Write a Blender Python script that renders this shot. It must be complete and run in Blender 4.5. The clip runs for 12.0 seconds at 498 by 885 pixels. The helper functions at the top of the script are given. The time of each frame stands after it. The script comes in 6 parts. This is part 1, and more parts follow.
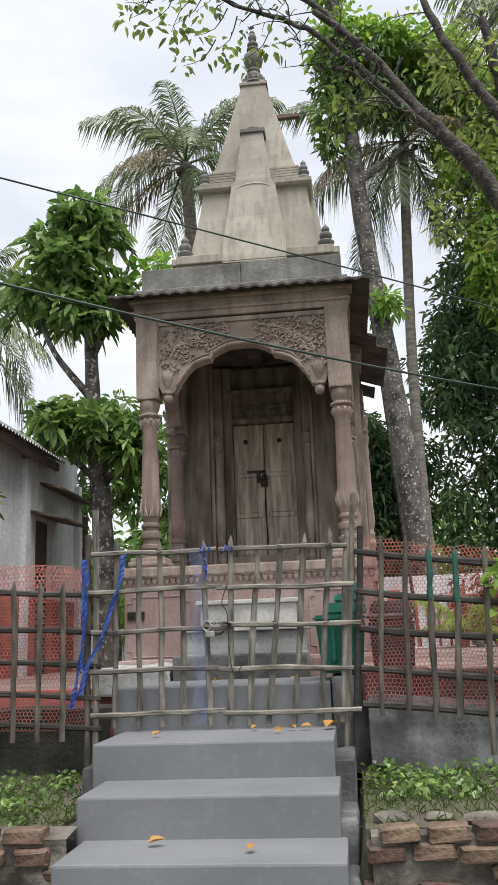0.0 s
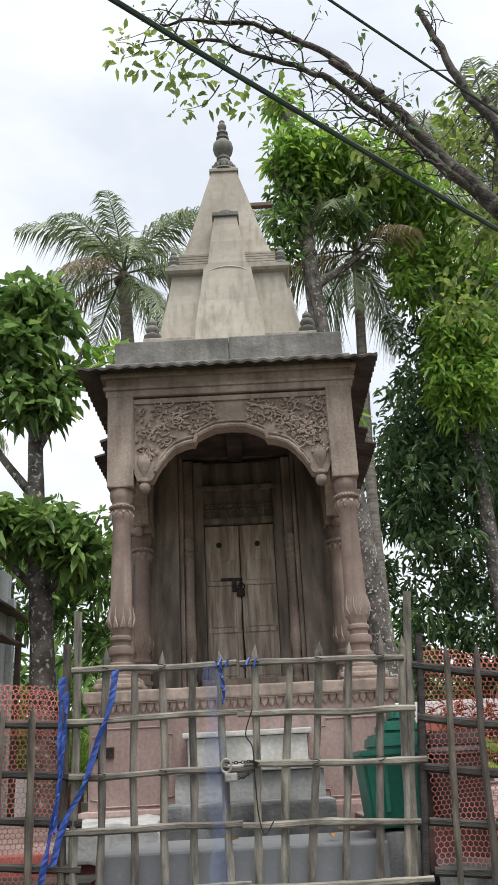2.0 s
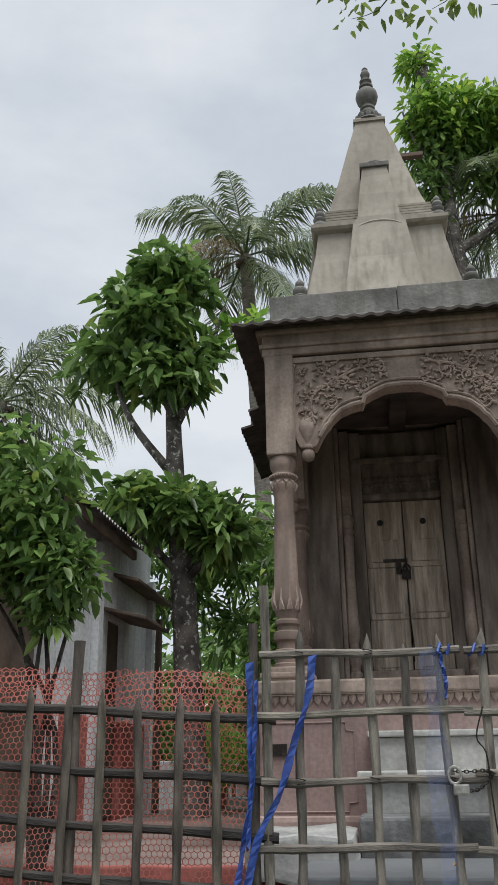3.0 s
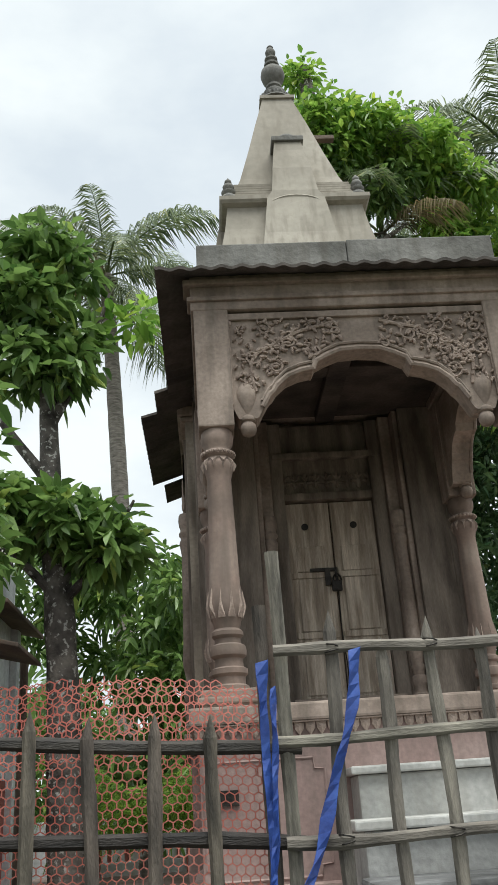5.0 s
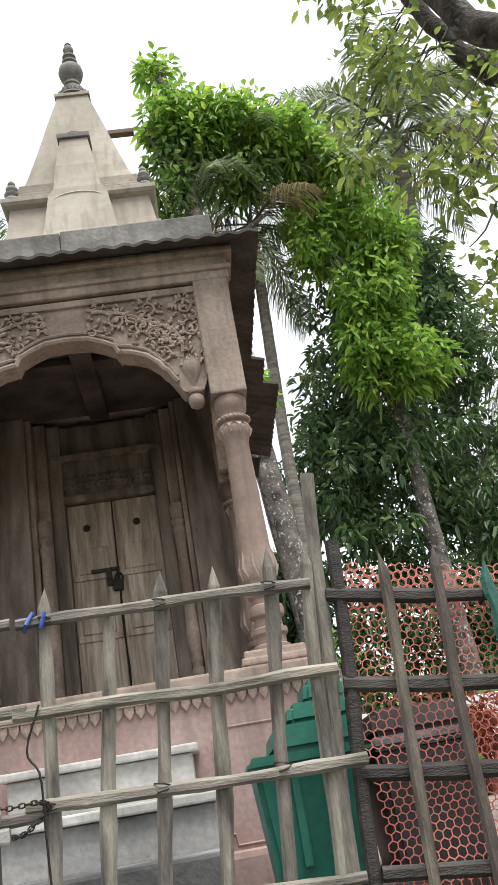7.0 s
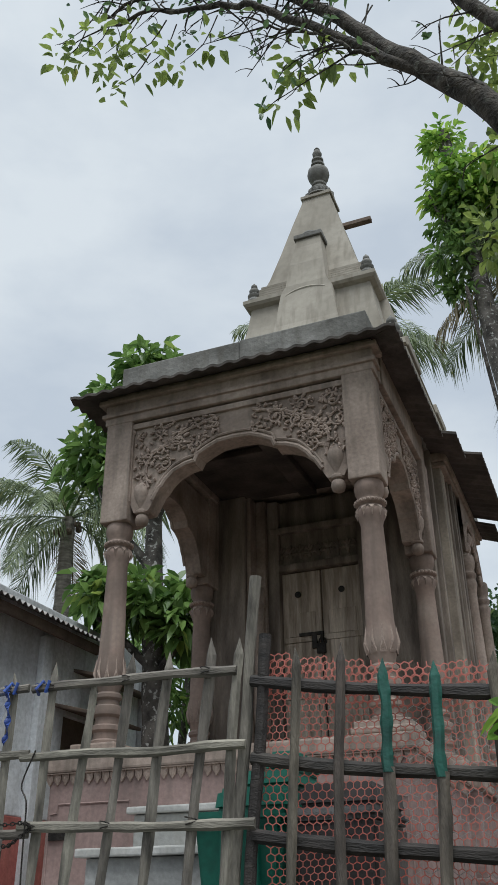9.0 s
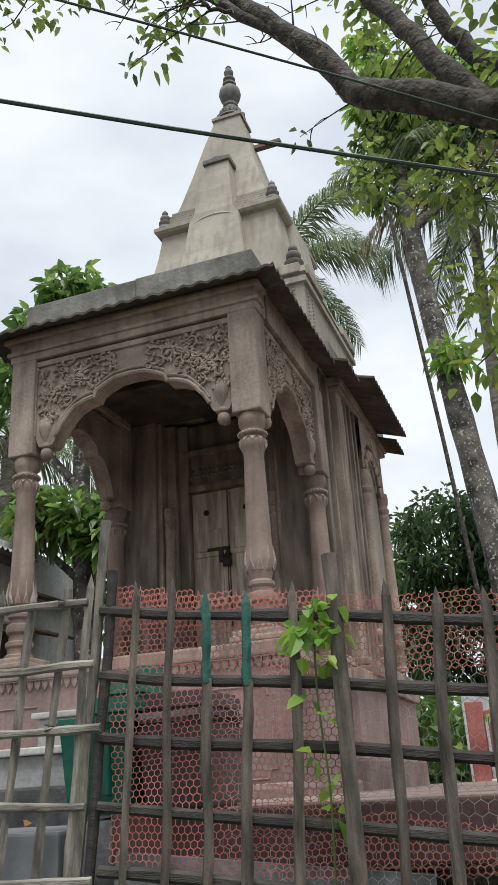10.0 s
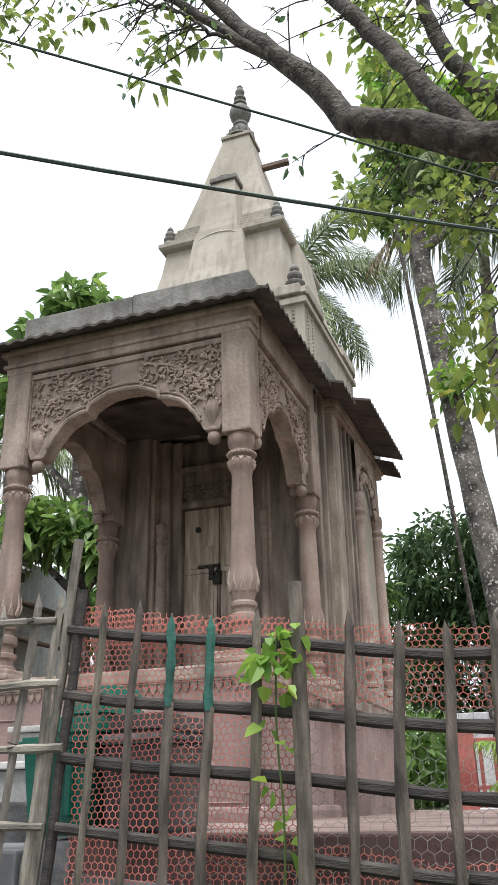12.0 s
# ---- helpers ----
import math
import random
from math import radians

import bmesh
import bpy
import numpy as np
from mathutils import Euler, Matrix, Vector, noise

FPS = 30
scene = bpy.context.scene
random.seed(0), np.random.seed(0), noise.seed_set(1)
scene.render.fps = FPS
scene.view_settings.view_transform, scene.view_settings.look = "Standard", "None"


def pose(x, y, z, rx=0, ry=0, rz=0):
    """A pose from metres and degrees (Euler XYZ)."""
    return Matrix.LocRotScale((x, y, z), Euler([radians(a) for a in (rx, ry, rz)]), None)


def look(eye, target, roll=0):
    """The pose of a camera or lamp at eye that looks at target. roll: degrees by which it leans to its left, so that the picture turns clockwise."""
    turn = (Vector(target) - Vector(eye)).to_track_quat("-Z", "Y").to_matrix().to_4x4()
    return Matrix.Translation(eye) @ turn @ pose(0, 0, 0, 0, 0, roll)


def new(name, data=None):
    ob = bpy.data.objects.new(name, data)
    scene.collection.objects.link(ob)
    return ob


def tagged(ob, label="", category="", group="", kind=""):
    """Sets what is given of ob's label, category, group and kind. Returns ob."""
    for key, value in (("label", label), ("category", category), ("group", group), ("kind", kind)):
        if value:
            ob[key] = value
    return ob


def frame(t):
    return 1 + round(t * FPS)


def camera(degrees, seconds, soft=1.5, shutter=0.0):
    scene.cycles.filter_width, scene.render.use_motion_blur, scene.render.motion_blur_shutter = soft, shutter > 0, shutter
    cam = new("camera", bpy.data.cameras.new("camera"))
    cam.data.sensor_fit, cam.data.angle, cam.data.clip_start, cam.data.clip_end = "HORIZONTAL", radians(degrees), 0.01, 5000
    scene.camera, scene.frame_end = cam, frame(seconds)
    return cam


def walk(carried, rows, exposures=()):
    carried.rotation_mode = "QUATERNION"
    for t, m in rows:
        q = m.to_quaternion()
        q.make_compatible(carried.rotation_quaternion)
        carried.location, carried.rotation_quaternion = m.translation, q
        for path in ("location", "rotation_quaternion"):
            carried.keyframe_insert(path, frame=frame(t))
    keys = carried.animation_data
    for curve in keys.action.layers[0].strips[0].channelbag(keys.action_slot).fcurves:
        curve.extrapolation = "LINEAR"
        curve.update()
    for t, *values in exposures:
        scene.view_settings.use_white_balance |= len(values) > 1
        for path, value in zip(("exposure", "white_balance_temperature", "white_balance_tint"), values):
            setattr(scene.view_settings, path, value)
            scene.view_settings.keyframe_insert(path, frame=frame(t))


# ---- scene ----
cam = camera(32.2, 12.0)
METRES, EYE, TILT, LEAN, TURN = 7.5, 1.5, 0.0, 0.0, 6.3
ROWS = [
    (0.0, 0.0, 0.0, 0.0, 0.47, 12.8, 2.07),
    (0.5, -0.0183, 0.0276, 0.0027, -3.04, 13.6, 1.12),
    (1.0, -0.0455, 0.0637, 0.0069, -5.59, 15.74, 1.4),
    (1.5, -0.0592, 0.1057, 0.0069, -5.98, 18.64, 2.21),
    (2.0, -0.0786, 0.149, 0.0078, -5.32, 20.84, 2.71),
    (2.5, -0.1035, 0.2002, 0.0125, -3.82, 21.43, 2.18),
    (3.0, -0.1273, 0.2499, 0.017, 1.88, 20.57, 0.8),
    (3.2, -0.1412, 0.2710, 0.0187, 2.99, 19.89, 0.54),
    (4.8, -0.2021, 0.4051, 0.0240, -4.26, 22.26, 2.26),
    (5.0, -0.1955, 0.4149, 0.0194, -8.37, 23.28, 3.69),
    (5.5, -0.149, 0.4156, 0.0112, -15.06, 22.4, 6.54),
    (6.0, -0.0992, 0.4214, 0.0007, -16.73, 22.1, 8.33),
    (6.5, -0.0452, 0.4171, -0.0012, -13.5, 22.55, 9.45),
    (6.7, -0.0262, 0.4126, -0.0012, -11.16, 22.52, 9.38),
    (8.3, 0.1228, 0.3794, -0.0101, 7.43, 30.30, 7.76),
    (8.5, 0.1407, 0.3714, -0.0117, 9.91, 29.47, 6.32),
    (9.0, 0.1845, 0.3424, -0.0219, 15.76, 28.54, 0.47),
    (9.5, 0.23, 0.3142, -0.0214, 14.21, 25.48, -0.39),
    (10.0, 0.2594, 0.298, -0.0227, 14.08, 21.97, 3.11),
    (10.5, 0.2693, 0.2952, -0.0247, 15.25, 21.29, 4.41),
    (11.0, 0.2797, 0.2907, -0.0276, 12.88, 20.8, 3.92),
    (11.5, 0.2843, 0.2988, -0.0234, 12.12, 20.81, 3.24),
    (12.0, 0.2791, 0.2994, -0.0184, 14.04, 22.86, 1.04),
]
EXPOSURES = [(0.0, 0.38, 6400, 10), (1.5, 0.44, 6450, 10), (2.0, 0.40, 6400, 9), (2.6, 0.05, 6250, 8), (3.2, -0.1, 6250, 8), (4.8, 0.15, 6300, 3), (5.5, 0.76, 6550, 8), (6.0, 0.94, 6600, 10), (6.6, 0.9, 6600, 10),
             (8.3, 0.28, 6050, 8), (8.6, 0.1, 6050, 8), (8.8, -0.08, 6000, 7), (9.1, -0.17, 6050, 5), (9.5, -0.1, 6200, 4), (10.1, 0.28, 6300, 8), (11.2, 0.42, 6350, 10), (12.0, 0.72, 6300, 10)]
walk(cam, [(t, pose(0, 0, EYE, TILT, LEAN, TURN) @ pose(METRES * x, METRES * y, METRES * z, 90 + pitch, roll, yaw))
           for t, x, y, z, yaw, pitch, roll in ROWS], EXPOSURES)

# ---- light: a bright overcast sky, a weak wide sun high behind the visitor's shoulder ----
SUN_ELEVATION, SUN_TURN = radians(70), radians(150)
world = bpy.data.worlds.new("overcast_sky")
scene.world = world
world.use_nodes = True
wn, wl = world.node_tree.nodes, world.node_tree.links
wn.clear()
w_out, w_bg = wn.new("ShaderNodeOutputWorld"), wn.new("ShaderNodeBackground")
w_sky = wn.new("ShaderNodeTexSky")
w_sky.sky_type, w_sky.sun_disc = "NISHITA", False
w_sky.sun_elevation, w_sky.sun_rotation = SUN_ELEVATION, SUN_TURN
w_co, w_map = wn.new("ShaderNodeTexCoord"), wn.new("ShaderNodeMapping")
w_map.inputs["Scale"].default_value = (1.0, 1.0, 2.2)
w_noise, w_ramp = wn.new("ShaderNodeTexNoise"), wn.new("ShaderNodeValToRGB")
w_noise.inputs["Scale"].default_value = 3.2
w_noise.inputs["Detail"].default_value = 6
w_noise.inputs["Roughness"].default_value = 0.52
w_ramp.color_ramp.elements[0].position, w_ramp.color_ramp.elements[0].color = 0.34, (8.2, 8.6, 9.3, 1)
w_ramp.color_ramp.elements[1].position, w_ramp.color_ramp.elements[1].color = 0.62, (11.0, 11.1, 11.2, 1)
w_mix = wn.new("ShaderNodeMix")
w_mix.data_type = "RGBA"
w_mix.inputs["Factor"].default_value = 0.88
wl.new(w_co.outputs["Generated"], w_map.inputs["Vector"])
wl.new(w_map.outputs["Vector"], w_noise.inputs["Vector"])
wl.new(w_noise.outputs["Fac"], w_ramp.inputs["Fac"])
wl.new(w_sky.outputs["Color"], w_mix.inputs["A"])
wl.new(w_ramp.outputs["Color"], w_mix.inputs["B"])
wl.new(w_mix.outputs["Result"], w_bg.inputs["Color"])
w_bg.inputs["Strength"].default_value = 0.084
wl.new(w_bg.outputs["Background"], w_out.inputs["Surface"])

sun_data = bpy.data.lights.new("sun", "SUN")
sun_data.energy, sun_data.angle, sun_data.color = 3.6, radians(40), (1.0, 0.97, 0.93)
sun = new("sun", sun_data)
sun.matrix_world = look((0, 0, 0), (-math.sin(SUN_TURN) * math.cos(SUN_ELEVATION),
                                    -math.cos(SUN_TURN) * math.cos(SUN_ELEVATION), -math.sin(SUN_ELEVATION)))


# ---- materials ----
def material(name, dark, light, scale=6.0, rough=0.85, bump=0.3, fine=60.0, streak=0.0, streak_colour=(0.05, 0.045, 0.04),
             metal=0.0, by_object=0.0, by_island=0.0, stretch=(1, 1, 1), third=None, grain=0.75, spots=0.0, spot_colour=(0.6, 0.6, 0.55)):
    """A weathered surface: two scales of mottling, rain streaks that run down, lichen spots and a fine relief."""
    m = bpy.data.materials.new(name)
    m.use_nodes = True
    n, l = m.node_tree.nodes, m.node_tree.links
    b = n["Principled BSDF"]
    b.inputs["Roughness"].default_value, b.inputs["Metallic"].default_value = rough, metal
    co, mp = n.new("ShaderNodeTexCoord"), n.new("ShaderNodeMapping")
    mp.inputs["Scale"].default_value = stretch
    l.new(co.outputs["Object"], mp.inputs["Vector"])
    big, small = n.new("ShaderNodeTexNoise"), n.new("ShaderNodeTexNoise")
    big.inputs["Scale"].default_value, small.inputs["Scale"].default_value = scale, fine
    big.inputs["Detail"].default_value, small.inputs["Detail"].default_value = 6, 4
    for t in (big, small):
        l.new(mp.outputs["Vector"], t.inputs["Vector"])
    ramp = n.new("ShaderNodeValToRGB")
    ramp.color_ramp.elements[0].position, ramp.color_ramp.elements[0].color = 0.32, (*dark, 1)
    ramp.color_ramp.elements[1].position, ramp.color_ramp.elements[1].color = 0.68, (*light, 1)
    if third:
        ramp.color_ramp.elements.new(0.5).color = (*third, 1)
    l.new(big.outputs["Fac"], ramp.inputs["Fac"])
    colour = ramp.outputs["Color"]

    def mixed(a, col, fac, mode="MIX"):
        x = n.new("ShaderNodeMix")
        x.data_type, x.blend_type = "RGBA", mode
        l.new(a, x.inputs["A"])
        if isinstance(col, tuple):
            x.inputs["B"].default_value = (*col, 1)
        else:
            l.new(col, x.inputs["B"])
        if isinstance(fac, float):
            x.inputs["Factor"].default_value = fac
        else:
            l.new(fac, x.inputs["Factor"])
        return x.outputs["Result"]

    def ranged(sock, lo, hi, a, c):
        r = n.new("ShaderNodeMapRange")
        for k, v in zip(("From Min", "From Max", "To Min", "To Max"), (lo, hi, a, c)):
            r.inputs[k].default_value = v
        l.new(sock, r.inputs["Value"])
        return r.outputs["Result"]

    grey = n.new("ShaderNodeCombineColor")
    g = ranged(small.outputs["Fac"], 0.25, 0.75, 0.72, 1.2)
    for k in ("Red", "Green", "Blue"):
        l.new(g, grey.inputs[k])
    colour = mixed(colour, grey.outputs["Color"], grain, "MULTIPLY")
    if streak:
        sm, st = n.new("ShaderNodeMapping"), n.new("ShaderNodeTexNoise")
        sm.inputs["Scale"].default_value = (9, 9, 0.7)
        st.inputs["Scale"].default_value, st.inputs["Detail"].default_value = 1.6, 5
        l.new(co.outputs["Object"], sm.inputs["Vector"])
        l.new(sm.outputs["Vector"], st.inputs["Vector"])
        colour = mixed(colour, streak_colour, ranged(st.outputs["Fac"], 0.48, 0.72, 0.0, streak))
    if spots:
        sp = n.new("ShaderNodeTexNoise")
        sp.inputs["Scale"].default_value, sp.inputs["Detail"].default_value = 22, 3
        l.new(co.outputs["Object"], sp.inputs["Vector"])
        colour = mixed(colour, spot_colour, ranged(sp.outputs["Fac"], 0.58, 0.66, 0.0, spots))
    for amount, node, sock in ((by_object, "ShaderNodeObjectInfo", "Random"), (by_island, "ShaderNodeNewGeometry", "Random Per Island")):
        if amount:
            o = n.new(node)
            hv = n.new("ShaderNodeHueSaturation")
            l.new(ranged(o.outputs[sock], 0, 1, 1 - amount, 1 + amount), hv.inputs["Value"])
            l.new(ranged(o.outputs[sock], 0, 1, 0.5 - amount * 0.06, 0.5 + amount * 0.06), hv.inputs["Hue"])
            l.new(colour, hv.inputs["Color"])
            colour = hv.outputs["Color"]
    l.new(colour, b.inputs["Base Color"])
    if bump:
        bp = n.new("ShaderNodeBump")
        bp.inputs["Strength"].default_value, bp.inputs["Distance"].default_value = bump, 0.01
        add = n.new("ShaderNodeMath")
        l.new(big.outputs["Fac"], add.inputs[0])
        l.new(small.outputs["Fac"], add.inputs[1])
        l.new(add.outputs["Value"], bp.inputs["Height"])
        l.new(bp.outputs["Normal"], b.inputs["Normal"])
    return m


def leaf_material(name, dark, light, gloss=0.45, shine=0.35):
    """Thin leaves: each leaf a hue of its own, light passes through."""
    m = bpy.data.materials.new(name)
    m.use_nodes = True
    n, l = m.node_tree.nodes, m.node_tree.links
    b = n["Principled BSDF"]
    b.inputs["Roughness"].default_value = gloss
    geo, ramp, tr, mix = n.new("ShaderNodeNewGeometry"), n.new("ShaderNodeValToRGB"), n.new("ShaderNodeBsdfTranslucent"), n.new("ShaderNodeMixShader")
    ramp.color_ramp.elements[0].color, ramp.color_ramp.elements[1].color = (*dark, 1), (*light, 1)
    ramp.color_ramp.elements.new(0.95).color = (*light, 1)
    ramp.color_ramp.elements[2].color = (light[0] * 1.5, light[1] * 1.2, light[2], 1)
    l.new(geo.outputs["Random Per Island"], ramp.inputs["Fac"])
    l.new(ramp.outputs["Color"], b.inputs["Base Color"])
    l.new(ramp.outputs["Color"], tr.inputs["Color"])
    mix.inputs["Fac"].default_value = shine
    l.new(b.outputs["BSDF"], mix.inputs[1])
    l.new(tr.outputs["BSDF"], mix.inputs[2])
    l.new(mix.outputs["Shader"], n["Material Output"].inputs["Surface"])
    return m


SANDSTONE = material("weathered_sandstone", (0.20, 0.152, 0.122), (0.42, 0.335, 0.28), 3.0, 0.9, 0.2, 45, 0.55, (0.09, 0.075, 0.06), third=(0.31, 0.245, 0.205))
PINK_STONE = material("pink_sandstone", (0.22, 0.155, 0.14), (0.36, 0.27, 0.245), 2.0, 0.9, 0.14, 40, 0.5, (0.14, 0.115, 0.10), third=(0.30, 0.21, 0.19))
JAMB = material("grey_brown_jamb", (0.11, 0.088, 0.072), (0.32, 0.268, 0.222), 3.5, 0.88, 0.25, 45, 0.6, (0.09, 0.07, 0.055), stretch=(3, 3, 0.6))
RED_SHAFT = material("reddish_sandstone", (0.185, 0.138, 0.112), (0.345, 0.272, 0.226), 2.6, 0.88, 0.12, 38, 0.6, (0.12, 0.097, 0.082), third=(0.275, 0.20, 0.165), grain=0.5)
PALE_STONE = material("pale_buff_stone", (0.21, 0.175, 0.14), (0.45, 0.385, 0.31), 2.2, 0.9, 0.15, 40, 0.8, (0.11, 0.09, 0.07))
WIRE = material("galvanised_wire", (0.22, 0.21, 0.20), (0.36, 0.35, 0.33), 8, 0.5, 0.0, 60, metal=0.5)
CARVED = material("carved_sandstone", (0.23, 0.175, 0.145), (0.44, 0.345, 0.29), 7.0, 0.9, 0.5, 70)
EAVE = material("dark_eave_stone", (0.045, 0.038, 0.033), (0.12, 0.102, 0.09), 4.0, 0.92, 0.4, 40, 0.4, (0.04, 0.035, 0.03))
# stone with the porch's inner shade put into its colour
SHADED_STONE = material("shaded_porch_stone", (0.028, 0.022, 0.019), (0.105, 0.084, 0.07), 3.5, 0.9, 0.4, 45)
LEDGE = material("grey_roof_stone", (0.105, 0.102, 0.094), (0.245, 0.238, 0.222), 3.5, 0.92, 0.4, 40, 0.6, (0.1, 0.09, 0.075))
PLASTER = material("old_lime_plaster", (0.25, 0.225, 0.185), (0.39, 0.355, 0.30), 0.9, 0.9, 0.05, 16, 0.75, (0.20, 0.175, 0.14), spots=0.14, spot_colour=(0.2, 0.18, 0.15), grain=0.4)
OLD_WOOD = material("bleached_door_wood", (0.26, 0.205, 0.155), (0.62, 0.53, 0.44), 5.0, 0.8, 0.5, 50, 0.5, (0.11, 0.08, 0.06), stretch=(6, 6, 0.5))
BAMBOO = material("grey_split_bamboo", (0.06, 0.053, 0.044), (0.25, 0.225, 0.187), 7.0, 0.8, 0.4, 60, by_object=0.22, stretch=(4, 4, 0.8))
BAMBOO_RAIL = material("grey_split_bamboo_rail", (0.06, 0.053, 0.044), (0.25, 0.225, 0.187), 7.0, 0.8, 0.4, 60, by_object=0.22, stretch=(0.8, 4, 4))
BAMBOO_DARK = material("dark_wet_bamboo", (0.014, 0.012, 0.011), (0.055, 0.046, 0.039), 8.0, 0.75, 0.5, 70, by_object=0.3, stretch=(0.8, 4, 4))
BAMBOO_BROWN = material("brown_bamboo", (0.028, 0.023, 0.018), (0.155, 0.128, 0.102), 6.0, 0.75, 0.5, 70, by_object=0.25, stretch=(4, 4, 0.8))
GREEN_PAINT = material("green_painted_bamboo", (0.008, 0.05, 0.04), (0.02, 0.115, 0.085), 12, 0.6, 0.3, 60)
GREY_PAINT = material("grey_step_paint", (0.135, 0.14, 0.147), (0.18, 0.185, 0.192), 1.6, 0.6, 0.12, 40, grain=0.2, spots=0.12, spot_colour=(0.28, 0.27, 0.25))
CONCRETE = material("stained_concrete", (0.03, 0.03, 0.03), (0.24, 0.24, 0.242), 3.2, 0.9, 0.5, 40, 0.35, (0.04, 0.04, 0.035), third=(0.105, 0.105, 0.105))
CONCRETE_PALE = material("pale_cement", (0.24, 0.24, 0.232), (0.45, 0.445, 0.43), 3.0, 0.85, 0.3, 40, 0.4, (0.2, 0.19, 0.17))
MARBLE = material("worn_white_marble", (0.28, 0.28, 0.265), (0.54, 0.53, 0.505), 3.0, 0.55, 0.2, 40, 0.5, (0.33, 0.31, 0.27))
BRICK = material("worn_brick", (0.06, 0.04, 0.03), (0.20, 0.125, 0.09), 9, 0.95, 0.8, 50, by_object=0.3, spots=0.6, spot_colour=(0.12, 0.12, 0.085))
MORTAR = material("crumbling_mortar", (0.05, 0.043, 0.035), (0.20, 0.178, 0.15), 6, 0.95, 0.9, 40)
SOIL = material("ground_soil", (0.022, 0.018, 0.014), (0.085, 0.07, 0.052), 1.1, 0.95, 0.8, 26, third=(0.07, 0.075, 0.035))
# dark soil, blackened further to paint the shade below the left fence
BANK_SHADE = material("shade_darkened_soil", (0.008, 0.008, 0.006), (0.045, 0.042, 0.034), 5, 0.95, 0.9, 40, spots=0.4, spot_colour=(0.03, 0.045, 0.015))
RED_PAINT = material("faded_red_paint", (0.25, 0.06, 0.05), (0.43, 0.15, 0.125), 2.5, 0.8, 0.25, 40, 0.4, (0.22, 0.1, 0.08))
DARK_RED = material("dark_maroon_masonry", (0.05, 0.03, 0.028), (0.125, 0.07, 0.064), 3, 0.9, 0.3, 40, 0.4, (0.06, 0.05, 0.045))
PINK_FLOOR = material("pink_cement_floor", (0.145, 0.10, 0.088), (0.285, 0.215, 0.192), 2.0, 0.8, 0.25, 40)
WHITEWASH = material("dirty_whitewash", (0.52, 0.535, 0.55), (0.76, 0.78, 0.80), 1.5, 0.85, 0.25, 30, 0.3, (0.2, 0.19, 0.17))
TIN = material("rusty_tin_sheet", (0.13, 0.125, 0.12), (0.33, 0.32, 0.31), 2.5, 0.5, 0.2, 30, 0.5, (0.13, 0.07, 0.045), metal=0.4)
BROWN_PLANK = material("brown_plank", (0.07, 0.05, 0.038), (0.16, 0.115, 0.085), 4, 0.85, 0.4, 40)
IRON = material("dark_iron", (0.012, 0.011, 0.01), (0.045, 0.038, 0.032), 20, 0.55, 0.3, 80, metal=0.6)
STEEL = material("worn_steel", (0.25, 0.24, 0.22), (0.5, 0.48, 0.45), 30, 0.4, 0.2, 90, metal=0.8)
BIN_GREEN = material("green_plastic", (0.008, 0.11, 0.075), (0.014, 0.15, 0.105), 3, 0.45, 0.1, 40)
BLUE_PLASTIC = material("blue_plastic_strip", (0.018, 0.05, 0.25), (0.045, 0.11, 0.42), 14, 0.5, 0.3, 60)
BLUE_PLASTIC.node_tree.nodes["Principled BSDF"].inputs["Alpha"].default_value = 0.78
BLUE_FILM = material("thin_blue_film", (0.10, 0.17, 0.42), (0.22, 0.30, 0.55), 10, 0.35, 0.2, 60)
BLUE_FILM.node_tree.nodes["Principled BSDF"].inputs["Alpha"].default_value = 0.085
# green bin plastic as it looks in shadow, painted dark grey
BIN_SHADE = material("shaded_bin_plastic", (0.03, 0.027, 0.027), (0.075, 0.066, 0.064), 3, 0.5, 0.15, 40)
NET = material("orange_red_net", (0.40, 0.10, 0.075), (0.58, 0.20, 0.155), 6, 0.6, 0.0, 60)
CABLE = material("dark_green_cable", (0.02, 0.035, 0.028), (0.045, 0.075, 0.06), 20, 0.6, 0.0, 60)
BARK = material("grey_speckled_bark", (0.03, 0.026, 0.023), (0.19, 0.17, 0.15), 5, 0.95, 1.0, 30, spots=0.9, spot_colour=(0.46, 0.45, 0.42))
BARK_DARK = material("dark_bark", (0.014, 0.012, 0.010), (0.095, 0.08, 0.066), 14, 0.95, 1.6, 55, spots=0.45, spot_colour=(0.19, 0.19, 0.165), by_island=0.1)
PALM_BARK = material("palm_trunk", (0.12, 0.105, 0.09), (0.30, 0.27, 0.235), 6, 0.95, 0.6, 40, stretch=(1, 1, 4))
LEAF_BROAD = leaf_material("broad_leaf", (0.06, 0.125, 0.03), (0.25, 0.385, 0.11), 0.33, 0.42)
LEAF_LIGHT = leaf_material("young_leaf", (0.105, 0.235, 0.035), (0.36, 0.53, 0.10), 0.45, 0.52)
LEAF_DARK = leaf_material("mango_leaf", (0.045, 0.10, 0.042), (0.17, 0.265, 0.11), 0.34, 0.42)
LEAF_OLIVE = leaf_material("olive_leaf", (0.11, 0.165, 0.04), (0.34, 0.43, 0.11), 0.45, 0.5)
LEAF_PALM = leaf_material("palm_leaf", (0.075, 0.11, 0.055), (0.25, 0.30, 0.15), 0.42, 0.35)
LEAF_DRY = leaf_material("dry_palm_leaf", (0.12, 0.095, 0.05), (0.25, 0.2, 0.10), 0.6)
LEAF_RED = leaf_material("croton_leaf", (0.10, 0.02, 0.015), (0.28, 0.08, 0.04))
GRASS = leaf_material("grass_blade", (0.035, 0.07, 0.015), (0.12, 0.18, 0.04))
